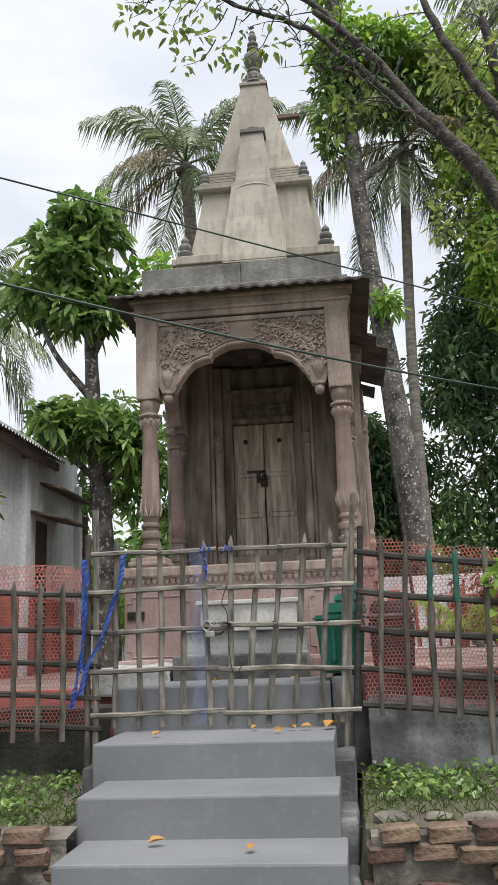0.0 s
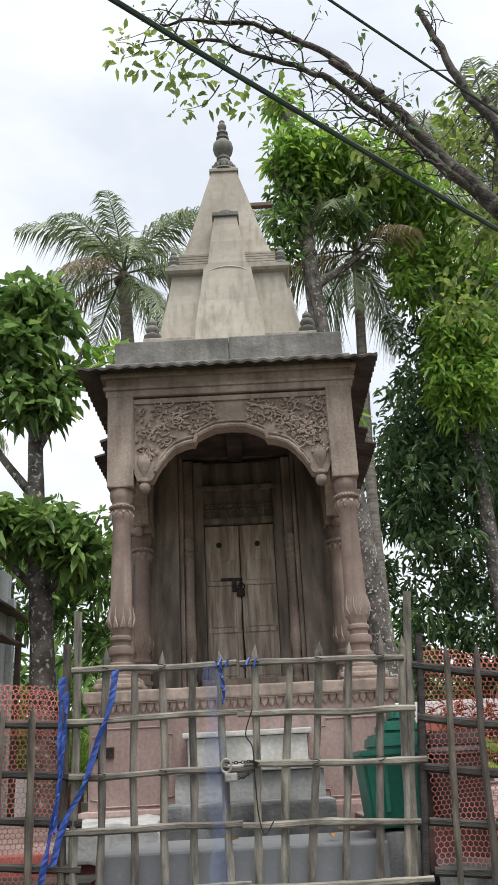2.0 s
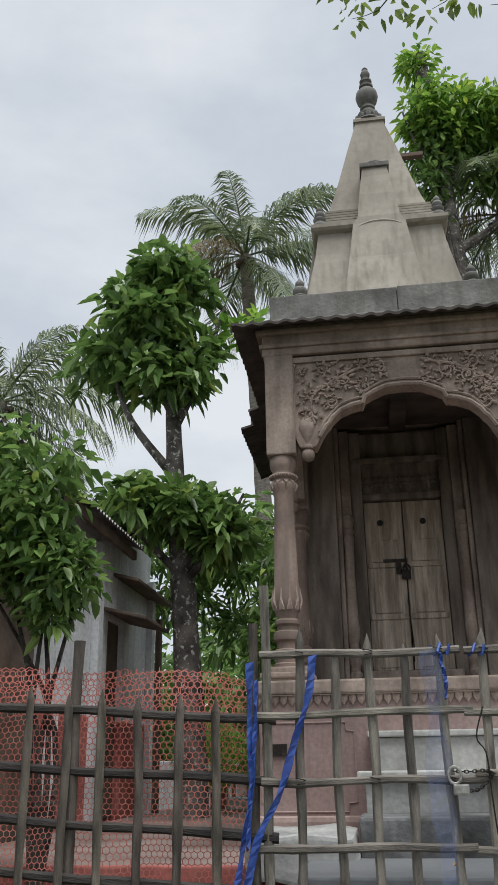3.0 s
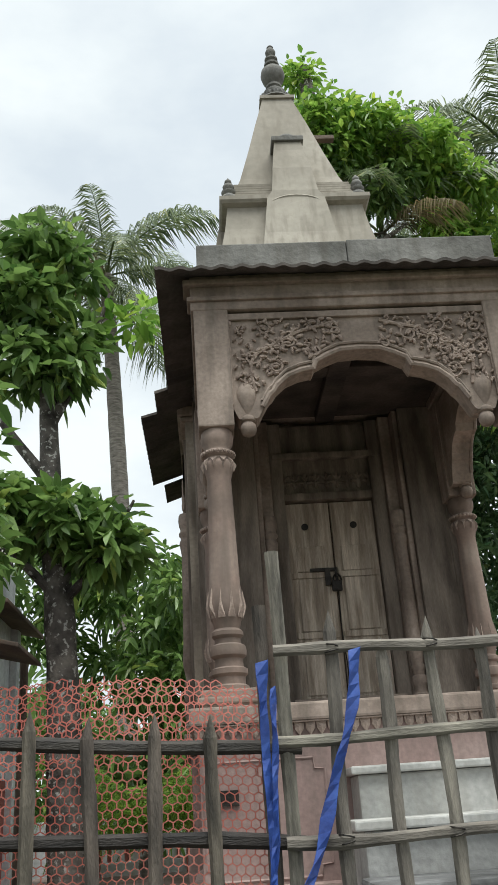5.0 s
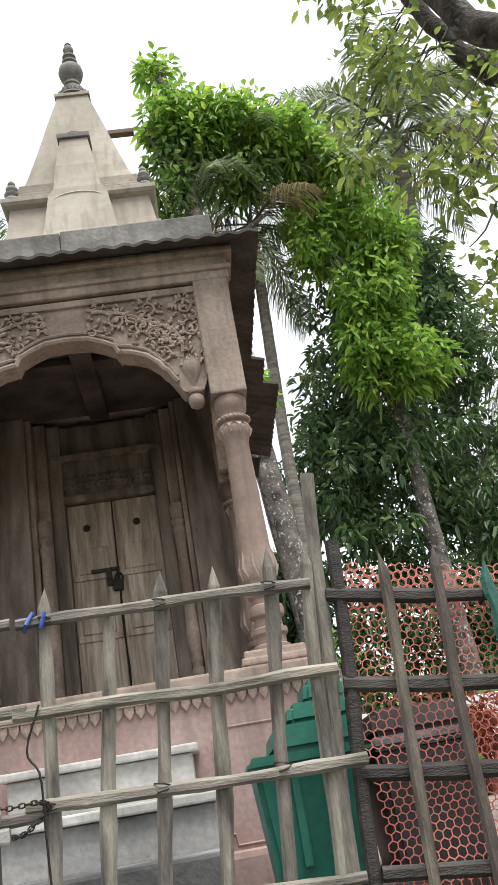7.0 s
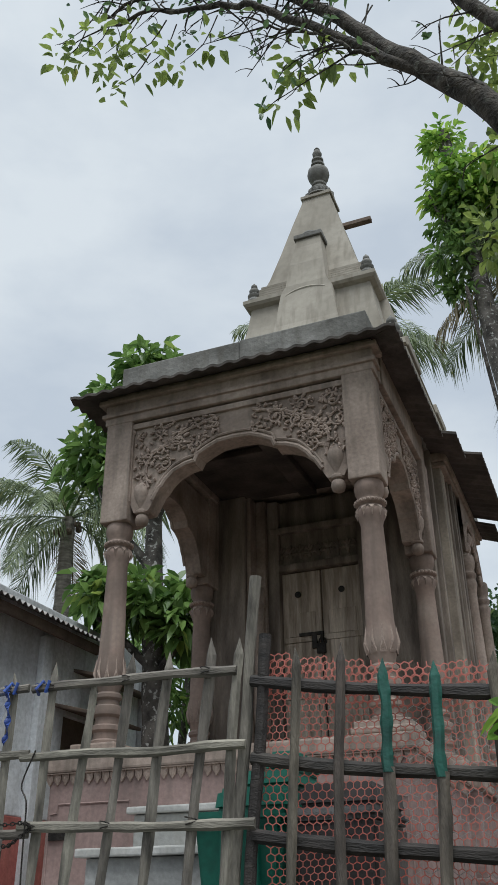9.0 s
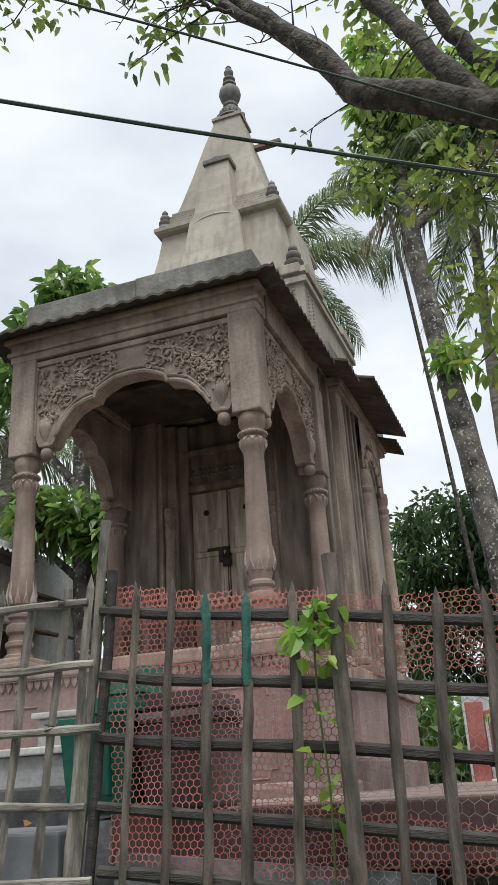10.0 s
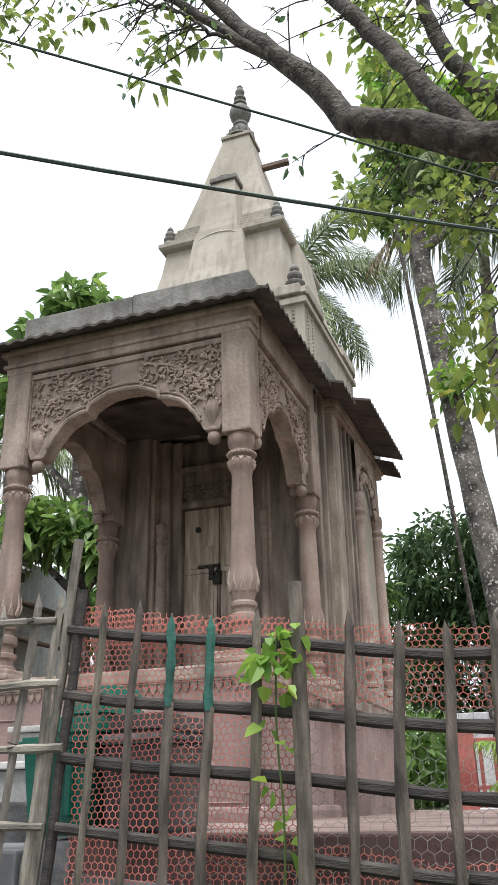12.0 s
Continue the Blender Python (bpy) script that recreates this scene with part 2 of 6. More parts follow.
DEAD_LEAF = leaf_material("dead_leaf", (0.30, 0.13, 0.03), (0.42, 0.24, 0.06), 0.7, 0.1)


# ---- mesh helpers ----
def part(name, bm, mat, parent=None, label="", smooth=False):
    """Links a bmesh as one mesh object, under a thing or a part."""
    me = bpy.data.meshes.new(name)
    bm.to_mesh(me)
    bm.free()
    me.materials.append(mat)
    if smooth:
        me.shade_smooth()
        me.set_sharp_from_angle(angle=radians(42))
    ob = new(name, me)
    if parent:
        ob.parent = parent
    if label:
        ob["label"] = label
    return ob


def thing(name, label, category, group="", kind=""):
    return tagged(new(name), label, category, group, kind)


def box(bm, x0, x1, y0, y1, z0, z1, bevel=0.0):
    vs = [bm.verts.new((x, y, z)) for z in (z0, z1) for x, y in ((x0, y0), (x1, y0), (x1, y1), (x0, y1))]
    fs = [bm.faces.new([vs[i] for i in f]) for f in ((3, 2, 1, 0), (4, 5, 6, 7), (0, 1, 5, 4), (1, 2, 6, 5), (2, 3, 7, 6), (3, 0, 4, 7))]
    if bevel:
        es = list({e for f in fs for e in f.edges})
        bmesh.ops.bevel(bm, geom=es, offset=bevel, segments=2, affect="EDGES", profile=0.6)
    return bm


def boxed(*args, bevel=0.006):
    return box(bmesh.new(), *args, bevel=bevel)


def lathe(bm, profile, cx, cy, seg=24, squash=1.0):
    rings = [[bm.verts.new((cx + r * math.cos(a), cy + r * squash * math.sin(a), z)) for a in [2 * math.pi * k / seg for k in range(seg)]] for r, z in profile]
    for a, b in zip(rings, rings[1:]):
        for k in range(seg):
            bm.faces.new((a[k], a[(k + 1) % seg], b[(k + 1) % seg], b[k]))
    bm.faces.new(rings[0][::-1])
    bm.faces.new(rings[-1])
    return bm


def tube(bm, pts, radii, seg=8):
    pts = [Vector(p) for p in pts]
    if isinstance(radii, (int, float)):
        radii = [radii] * len(pts)
    rings, side = [], None
    for i, p in enumerate(pts):
        d = (pts[min(i + 1, len(pts) - 1)] - pts[max(i - 1, 0)]).normalized()
        if side is None:
            side = d.cross(Vector((0, 0, 1)) if abs(d.z) < 0.9 else Vector((1, 0, 0))).normalized()
        side = (side - d * side.dot(d)).normalized()
        up = d.cross(side)
        rings.append([bm.verts.new(p + (side * math.cos(a) + up * math.sin(a)) * radii[i]) for a in [2 * math.pi * k / seg for k in range(seg)]])
    for a, b in zip(rings, rings[1:]):
        for k in range(seg):
            bm.faces.new((a[k], a[(k + 1) % seg], b[(k + 1) % seg], b[k]))
    bm.faces.new(rings[0][::-1])
    bm.faces.new(rings[-1])
    return bm


def bend(points, n):
    """A smooth line of n points through a few given ones (Catmull-Rom)."""
    p = [Vector(q) for q in points]
    p = [p[0] * 2 - p[1]] + p + [p[-1] * 2 - p[-2]]
    out = []
    for k in range(n):
        s = k / (n - 1) * (len(p) - 3)
        i = min(int(s), len(p) - 4)
        u = s - i
        a, b, c, d = p[i:i + 4]
        out.append(0.5 * ((2 * b) + (c - a) * u + (2 * a - 5 * b + 4 * c - d) * u * u + (3 * b - a - 3 * c + d) * u ** 3))
    return out


def frustum(bm, cx, cy, rings):
    """Square rings (half width in x, in y, height) joined from bottom to top."""
    loops = [[bm.verts.new((cx + sx * hx, cy + sy * hy, z)) for sx, sy in ((-1, -1), (1, -1), (1, 1), (-1, 1))] for hx, hy, z in rings]
    for a, b in zip(loops, loops[1:]):
        for k in range(4):
            bm.faces.new((a[k], a[(k + 1) % 4], b[(k + 1) % 4], b[k]))
    bm.faces.new(loops[0][::-1])
    bm.faces.new(loops[-1])
    return bm


def mesh_from(name, verts, faces, mat, parent=None, label=""):
    me = bpy.data.meshes.new(name)
    me.from_pydata(verts.tolist() if hasattr(verts, "tolist") else verts, [], faces.tolist() if hasattr(faces, "tolist") else faces)
    me.materials.append(mat)
    ob = new(name, me)
    if parent:
        ob.parent = parent
    if label:
        ob["label"] = label
    return ob


def unit(v):
    return v / np.maximum(np.linalg.norm(v, axis=-1, keepdims=True), 1e-9)


def leaves(rng, base, way, length, width, fold=0.25, droop=0.2):
    """Leaf blades: base points, directions, lengths. Six corners each, folded along the midrib and drooping at the tip."""
    n = len(base)
    way = unit(way)
    side = unit(np.cross(way, rng.normal(0, 0.35, (n, 3)) + (0, 0, 1)))
    up = np.cross(side, way)
    L, W = np.broadcast_to(length, n)[:, None], np.broadcast_to(width, n)[:, None]
    sag = np.array((0, 0, -1.0)) * L * droop
    a, tip = base, base + way * L + sag
    l1 = base + way * L * 0.32 + side * W * 0.5 + up * W * fold + sag * 0.1
    r1 = base + way * L * 0.32 - side * W * 0.5 + up * W * fold + sag * 0.1
    l2 = base + way * L * 0.70 + side * W * 0.38 + up * W * fold * 0.7 + sag * 0.5
    r2 = base + way * L * 0.70 - side * W * 0.38 + up * W * fold * 0.7 + sag * 0.5
    v = np.stack((a, l1, l2, tip, r2, r1), 1).reshape(-1, 3)
    k = np.arange(n)[:, None] * 6
    f = np.concatenate((k + np.array((0, 1, 2, 3)), k + np.array((0, 3, 4, 5))), 0)
    return v, f


def clump_leaves(rng, centres, radius, count, length, width, spread=0.9, droop=0.25, flat=0.75):
    """Leaves round each twig tip, pointing out and a little down."""
    c = np.repeat(np.asarray(centres, float), count, 0)
    r = np.repeat(np.broadcast_to(radius, len(centres)), count)[:, None]
    d = unit(rng.normal(0, 1, (len(c), 3)))
    rad = rng.uniform(0.25, 1.0, (len(c), 1)) ** 0.6
    base = c + d * r * rad * (1, 1, flat)
    way = d * spread + rng.normal(0, 0.45, d.shape) + (0, 0, -0.15)
    return leaves(rng, base, way, length * rng.uniform(0.6, 1.25, len(c)), width * rng.uniform(0.7, 1.2, len(c)), droop=droop)


def blob_points(rng, centre, size, n, shell=0.55):
    d = unit(rng.normal(0, 1, (n, 3)))
    return np.asarray(centre) + d * np.asarray(size) * rng.uniform(shell, 1.0, (n, 1))


# ---- ground: a low yard in front, a bank on either side of the steps, raised land behind ----
def land(x, y):
    if -1.38 < x < -0.1 and y < 5.9:
        return -0.05
    s = min(max((y - 4.02) / 0.06, 0), 1) if x > -0.3 else min(max((y - 4.0) / 0.25, 0), 1)
    far = min(max((y - 5.6) / 0.9, 0), 1)
    h = 0.66 * s + 0.05 * s * min(max((y - 4.1) / 1.1, 0), 1) + 0.3 * far
    if y > 14:
        h += 0.02 * min(y - 14, 30)
    return h + 0.035 * noise.noise((x * 1.7, y * 1.7, 0)) * (1 if y > 3.9 else 0.4) + 0.012 * noise.noise((x * 9, y * 9, 3))


def make_ground():
    xs = [-600, -200, -60, -25, -14, -9] + [-6 + 0.12 * k for k in range(101)] + [9, 14, 25, 60, 200, 600]
    ys = [-600, -200, -60, -20, -8, -3, 0, 1.5, 2.4] + [3 + 0.07 * k for k in range(50)] + [6.5 + 0.3 * k for k in range(30)] + [18, 25, 40, 80, 200, 700]
    bm = bmesh.new()
    g = [[bm.verts.new((x, y, land(x, y))) for x in xs] for y in ys]
    for a, b in zip(g, g[1:]):
        for k in range(len(xs) - 1):
            bm.faces.new((a[k], a[k + 1], b[k + 1], b[k]))
    return tagged(part("ground", bm, SOIL, smooth=True), "dark damp soil bank with sparse grass", "ground", kind="structure")


make_ground()

# ---- the painted steps up to the gate ----
stairs = thing("stairs", "grey painted concrete steps leading up to the bamboo gate", "stairs", kind="structure")
CX = -0.84
for x0, x1, y0, y1, z0, z1 in ((-1.36, -0.07, 2.92, 3.42, -0.1, 0.2), (-1.36, -0.075, 3.36, 3.86, -0.1, 0.4), (-1.325, -0.08, 3.80, 4.30, -0.1, 0.6),
                               (-1.36, -0.11, 4.25, 4.80, -0.1, 0.79), (-1.43, -0.135, 4.74, 5.45, -0.1, 0.975)):
    part("step", boxed(x0, x1, y0, y1, z0, z1, bevel=0.012), GREY_PAINT, stairs)
for side in (0, 1):
    for y0, y1, z, xr, xl in ((3.86, 4.27, 0.55, -0.095, -1.30), (4.26, 4.76, 0.74, -0.125, -1.335), (4.75, 5.38, 0.93, -0.155, -1.41)):
        x0, x1 = (xr, -0.03) if side == 0 else (xl - 0.075, xl)
        fb = boxed(x0, x1, y0, y1, -0.1, z - 0.07, bevel=0.02)
        bmesh.ops.subdivide_edges(fb, edges=list(fb.edges), cuts=2, use_grid_fill=True)
        for v in fb.verts:
            v.co += Vector((noise.noise(v.co * 9), noise.noise(v.co * 9 + Vector((5, 0, 0))), noise.noise(v.co * 9 + Vector((0, 5, 0))))) * 0.02
        part("flank", fb, CONCRETE, stairs, "rough unpainted mortar flank", smooth=True)
inner = thing("inner_steps", "grey cement step behind the bamboo gate", "stairs", kind="structure")
part("step", boxed(-1.50, -0.16, 5.41, 6.14, 0.4, 1.23, bevel=0.012), GREY_PAINT, inner)
part("step", boxed(-1.27, -0.33, 6.1, 6.5, 0.6, 1.40, bevel=0.015), CONCRETE, inner, "rough dark concrete step")
part("step", boxed(-1.24, -0.36, 6.48, 6.84, 0.8, 1.555, bevel=0.008), CONCRETE_PALE, inner, "pale cement faced step")
part("tread_slab", boxed(-1.28, -0.32, 6.44, 6.86, 1.557, 1.595, bevel=0.008), MARBLE, inner, "white marble tread")
part("step", boxed(-1.19, -0.43, 6.82, 7.047, 1.0, 1.765, bevel=0.008), MARBLE, inner, "white marble faced step")
part("tread_slab", boxed(-1.22, -0.40, 6.79, 7.045, 1.767, 1.80, bevel=0.008), MARBLE, inner, "white marble tread")
stone = thing("stone_slab", "broken pale cement slab lying beside the steps", "stone slab")
sb = boxed(-1.80, -1.29, 6.0, 6.55, 1.13, 1.33, bevel=0.02)
bmesh.ops.subdivide_edges(sb, edges=list(sb.edges), cuts=3, use_grid_fill=True)
for v in sb.verts:
    v.co += Vector((0.03, 0.03, 0.03)) * noise.noise(v.co * 7)
part("slab", sb, CONCRETE_PALE, stone, smooth=True)


# ---- the shrine ----
shrine = thing("shrine", "small old sandstone shrine with a porch and a plastered spire", "shrine")

# plinth, with a leaf band along the porch floor
part("plinth", boxed(-1.86, 0.18, 7.05, 8.9, 0.9, 2.018, bevel=0.01), PINK_STONE, shrine, "pink sandstone plinth")
part("rear_plinth", boxed(-1.93, 0.25, 8.62, 10.92, 0.9, 1.998, bevel=0.01), PINK_STONE, shrine, "pink sandstone plinth")
part("base_moulding", boxed(-1.92, 0.23, 7.0, 8.9, 1.16, 1.36, bevel=0.03), PINK_STONE, shrine)
part("rear_base_moulding", boxed(-1.97, 0.29, 8.58, 10.96, 1.16, 1.50, bevel=0.025), PINK_FLOOR, shrine)
part("porch_floor", boxed(-1.90, 0.22, 7.01, 8.95, 2.02, 2.10, bevel=0.012), SANDSTONE, shrine)
part("rear_floor_band", boxed(-1.97, 0.29, 8.60, 10.96, 2.0, 2.10, bevel=0.012), SANDSTONE, shrine)


def leaf_band(u0, u1, z, step=0.05):
    """A row of hanging leaf tips on a straight band, along x at y = 0."""
    bm = bmesh.new()
    box(bm, u0, u1, -0.022, 0.03, z + 0.058, z + 0.064)
    n = int((u1 - u0) / step)
    for k in range(n):
        u = u0 + (k + 0.5) * (u1 - u0) / n
        w = step * 0.46
        o = [(-w, z + 0.06), (-w * 0.9, z + 0.03), (0, z), (w * 0.9, z + 0.03), (w, z + 0.06)]
        f = [bm.verts.new((u + a, -0.002 if i in (1, 2, 3) else -0.006, b)) for i, (a, b) in enumerate(o)]
        r = [bm.verts.new((u + a, 0.02, b)) for a, b in o]
        m = bm.verts.new((u, -0.012, z + 0.035))
        for i in range(5):
            bm.faces.new((f[i], f[(i + 1) % 5], m))
            bm.faces.new((f[(i + 1) % 5], f[i], r[i], r[(i + 1) % 5]))
    return bm


b = leaf_band(-1.88, 0.20, 1.955)
bmesh.ops.translate(b, verts=b.verts, vec=(0, 7.04, 0))
part("leaf_band", b, CARVED, shrine)
for sx, x in ((1, 0.19), (-1, -1.87)):
    b = leaf_band(-0.9, 0.9, 1.955)
    bmesh.ops.rotate(b, verts=b.verts, matrix=Matrix.Rotation(radians(90 * sx), 3, "Z"))
    bmesh.ops.translate(b, verts=b.verts, vec=(x, 7.95, 0))
    part("leaf_band", b, CARVED, shrine)


def raised_panel(x0, x1, z0, z1, y):
    """A field with a thin raised border and notched corners on the plinth's front."""
    bm = bmesh.new()
    c = 0.05
    o = [(x0 + c, z0), (x1 - c, z0), (x1 - c * 0.9, z0 + c * 0.9), (x1, z0 + c), (x1, z1 - c), (x1 - c * 0.9, z1 - c * 0.9), (x1 - c, z1), (x0 + c, z1),
         (x0 + c * 0.9, z1 - c * 0.9), (x0, z1 - c), (x0, z0 + c), (x0 + c * 0.9, z0 + c * 0.9)]
    tube(bm, [(x, y, z) for x, z in o + o[:2]], 0.007, 6)
    return bm


for x0, x1 in ((-1.84, -1.30), (-0.34, 0.15)):
    part("panel_border", raised_panel(x0, x1, 1.38, 1.86, 7.05), PINK_STONE, shrine)
part("vent", boxed(-1.83, -1.69, 7.035, 7.1, 1.68, 1.745, bevel=0), IRON, shrine, "dark slot in the plinth")

# porch columns: pedestal, ringed base, bulging shaft, ringed capital, square block
COLUMN = [(0.115, 2.200), (0.115, 2.225), (0.095, 2.235), (0.095, 2.270), (0.112, 2.285), (0.112, 2.310), (0.088, 2.320), (0.085, 2.360), (0.108, 2.375), (0.112, 2.400), (0.105, 2.425),
          (0.082, 2.435), (0.08, 2.460), (0.098, 2.475), (0.098, 2.495), (0.078, 2.510), (0.088, 2.545), (0.108, 2.590), (0.112, 2.640), (0.104, 2.690), (0.096, 2.740), (0.09, 2.950),
          (0.083, 3.200), (0.079, 3.325), (0.084, 3.340), (0.094, 3.375), (0.104, 3.400), (0.098, 3.420), (0.086, 3.430), (0.086, 3.445), (0.107, 3.457), (0.107, 3.477), (0.088, 3.487),
          (0.086, 3.505), (0.102, 3.525), (0.110, 3.565), (0.104, 3.600), (0.095, 3.610)]


def column(x, y):
    c = part("column", lathe(bmesh.new(), [(r * 0.83, z) for r, z in COLUMN], x, y, 28), RED_SHAFT, shrine, smooth=True)
    part("pedestal", boxed(x - 0.15, x + 0.15, y - 0.15, y + 0.15, 2.098, 2.20, bevel=0.012), SANDSTONE, c)
    part("pedestal_cap", boxed(x - 0.165, x + 0.165, y - 0.165, y + 0.165, 2.13, 2.165, bevel=0.01), SANDSTONE, c)
    part("capital_block", boxed(x - 0.10, x + 0.10, y - 0.10, y + 0.10, 3.607, 4.36, bevel=0.01), SANDSTONE, c)
    bm = bmesh.new()
    for k in range(22):
        a = 2 * math.pi * k / 22
        bmesh.ops.create_icosphere(bm, subdivisions=1, radius=0.013, matrix=Matrix.Translation((x + 0.088 * math.cos(a), y + 0.088 * math.sin(a), 3.467)))
    tagged(part("bead_ring", bm, CARVED, c), kind="stuff")
    bands = {1: bmesh.new(), -1: bmesh.new()}
    for k in range(10):
        a = 2 * math.pi * k / 10
        for s, z0, z1 in ((1, 2.56, 2.72), (-1, 3.435, 3.365)):
            r0 = 0.087 if s > 0 else 0.082
            p = [(x + r0 * math.cos(a + d), y + r0 * math.sin(a + d), z) for d, z in ((-0.24, z0), (0.24, z0), (0.0, z1))]
            bm = bands[s]
            q = bm.verts.new((x + (r0 + 0.018) * math.cos(a), y + (r0 + 0.018) * math.sin(a), z0 * 0.6 + z1 * 0.4))
            v = [bm.verts.new(i) for i in p]
            for i in range(3):
                bm.faces.new((v[i], v[(i + 1) % 3], q))
    for s in (1, -1):
        part("petal_ring", bands[s], CARVED, c)


for x, y in ((-1.695, 7.34), (0.015, 7.34), (-1.72, 8.70), (0.045, 8.70)):
    column(x, y)

# cusped arches with carved spandrels and hanging buds
ARCH = [(0.0, 4.071), (0.12, 4.063), (0.20, 4.030), (0.265, 3.995), (0.285, 3.945), (0.30, 3.950), (0.36, 3.938), (0.44, 3.905), (0.50, 3.850), (0.525, 3.810), (0.545, 3.795),
        (0.565, 3.760), (0.59, 3.715), (0.605, 3.680), (0.62, 3.660), (0.73, 3.660), (0.745, 3.710), (0.775, 3.760)]


def arch_low(u, half):
    u = abs(u) / half * 0.775
    for (a, za), (c, zc) in zip(ARCH, ARCH[1:]):
        if u <= c:
            return za + (zc - za) * (u - a) / (c - a)
    return ARCH[-1][1]


def spandrel(half, top, thick):
    bm = bmesh.new()
    n = 124
    cols = []
    for k in range(n + 1):
        u = -half + 2 * half * k / n
        cols.append([bm.verts.new((u, d, z)) for d, z in ((0, top), (0, arch_low(u, half)), (thick, arch_low(u, half)), (thick, top))])
    for a, c in zip(cols, cols[1:]):
        for i in range(4):
            bm.faces.new((a[i], a[(i + 1) % 4], c[(i + 1) % 4], c[i]))
    return bm


def scroll_carving(half, top, seed):
    """Curling stems with lobed leaves, kept between the arch's moulding and the frame."""
    rng = random.Random(seed)
    bm = bmesh.new()

    def inside(u, z, gap=0.03):
        return abs(u) < half - 0.02 and z < top - 0.02 and z > arch_low(u, half) + gap + 0.02 and abs(u) > 0.1

    def leaf(u, z, a, size):
        if not inside(u, z, 0.045):
            return
        m = Matrix.Translation((u, -0.012, z)) @ Matrix.Rotation(a, 4, "Y") @ Matrix.Diagonal((size, 0.014, size * 0.5, 1))
        bmesh.ops.create_icosphere(bm, subdivisions=1, radius=1.0, matrix=m)

    spots = []
    for side in (-1, 1):
        stem = [(side * half * f, z) for f, z in ((0.80, 3.82), (0.83, 3.96), (0.78, 4.06), (0.62, 4.13), (0.45, 4.20), (0.30, 4.23), (0.17, 4.26))]
        pts = [p for p in bend([(u, -0.008, z) for u, z in stem], 30) if inside(p.x, p.z, 0.01)]
        if len(pts) > 2:
            tube(bm, pts, 0.011, 6)
        tries = 0
        while len(spots) < (9 if side < 0 else 18) and tries < 900:
            tries += 1
            u, z, r = side * rng.uniform(0.12, half - 0.05), rng.uniform(3.85, top - 0.05), rng.uniform(0.038, 0.062)
            if inside(u, z, r * 0.7) and all(math.hypot(u - a, z - c) > (r + q) * 0.88 for a, c, q in spots):
                spots.append((u, z, r))
    for u, z, r in spots:
        a0, turn = rng.uniform(0, 6.28), rng.choice((-1, 1))
        pts = []
        for k in range(16):
            rr, a = r * (1 - k / 19), a0 + turn * k * 0.52
            p = Vector((u + rr * math.cos(a), -0.01, z + rr * math.sin(a)))
            if inside(p.x, p.z, 0.01):
                pts.append(p)
        if len(pts) > 3:
            tube(bm, pts, 0.008, 5)
        leaf(u, z, rng.uniform(0, 6.28), 0.022)
        for k in range(7):
            a = a0 + k * 0.9
            leaf(u + r * 1.12 * math.cos(a), z + r * 1.12 * math.sin(a), -a + rng.uniform(-0.6, 0.6), rng.uniform(0.018, 0.03))
    for _ in range(330):
        u, z = rng.choice((-1, 1)) * rng.uniform(0.1, half), rng.uniform(3.82, top)
        leaf(u, z, rng.uniform(0, 6.28), rng.uniform(0.014, 0.024))
    return bm


def arch(half, m, seed):
    top = 4.31
    a = part("arch", spandrel(half, top, 0.13), SANDSTONE, shrine)
    bm = scroll_carving(half, top, seed)
    part("carving", bm, CARVED, a, "carved scroll of leaves and stems")
    bm = bmesh.new()
    for off, r in ((0.012, 0.016), (0.05, 0.011)):
        line = [(half * u / 0.775 * s, -0.004, z + off) for s in (1,) for u, z in ARCH[:13]]
        left = [(-u, d, z) for u, d, z in line[:0:-1]]
        tube(bm, left + line, r, 6)
    part("arch_moulding", bm, SANDSTONE, a)
    for s in (-1, 1):
        u = s * half * 0.872
        bud = [(0.02, 3.565), (0.045, 3.577), (0.056, 3.605), (0.05, 3.633), (0.034, 3.647), (0.052, 3.653), (0.056, 3.665), (0.05, 3.677), (0.036, 3.685), (0.05, 3.725), (0.075, 3.785), (0.08, 3.825), (0.05, 3.885)]
        part("hanging_bud", lathe(bmesh.new(), [(r * 0.82, z) for r, z in bud], u, 0.03, 16), SANDSTONE, a, smooth=True)
    bm = bmesh.new()
    box(bm, -half, half, -0.022, 0.02, top - 0.022, top + 0.02, 0.006)
    part("frame_bar", bm, SANDSTONE, a)
    for s in (-1, 1):
        part("frame_bar", boxed(min(s * half, s * (half - 0.025)), max(s * half, s * (half - 0.025)), -0.02, 0.02, 3.74, top - 0.022, bevel=0.004), SANDSTONE, a)
    for o in (a, *a.children):
        o.data.transform(m)


arch(0.775, Matrix.Translation((CX, 7.28, 0)), 3)
arch(0.60, Matrix.Translation((0.085, 8.02, 0)) @ Matrix.Rotation(radians(90), 4, "Z"), 5)
arch(0.60, Matrix.Translation((-1.765, 8.02, 0)) @ Matrix.Rotation(radians(-90), 4, "Z"), 8)

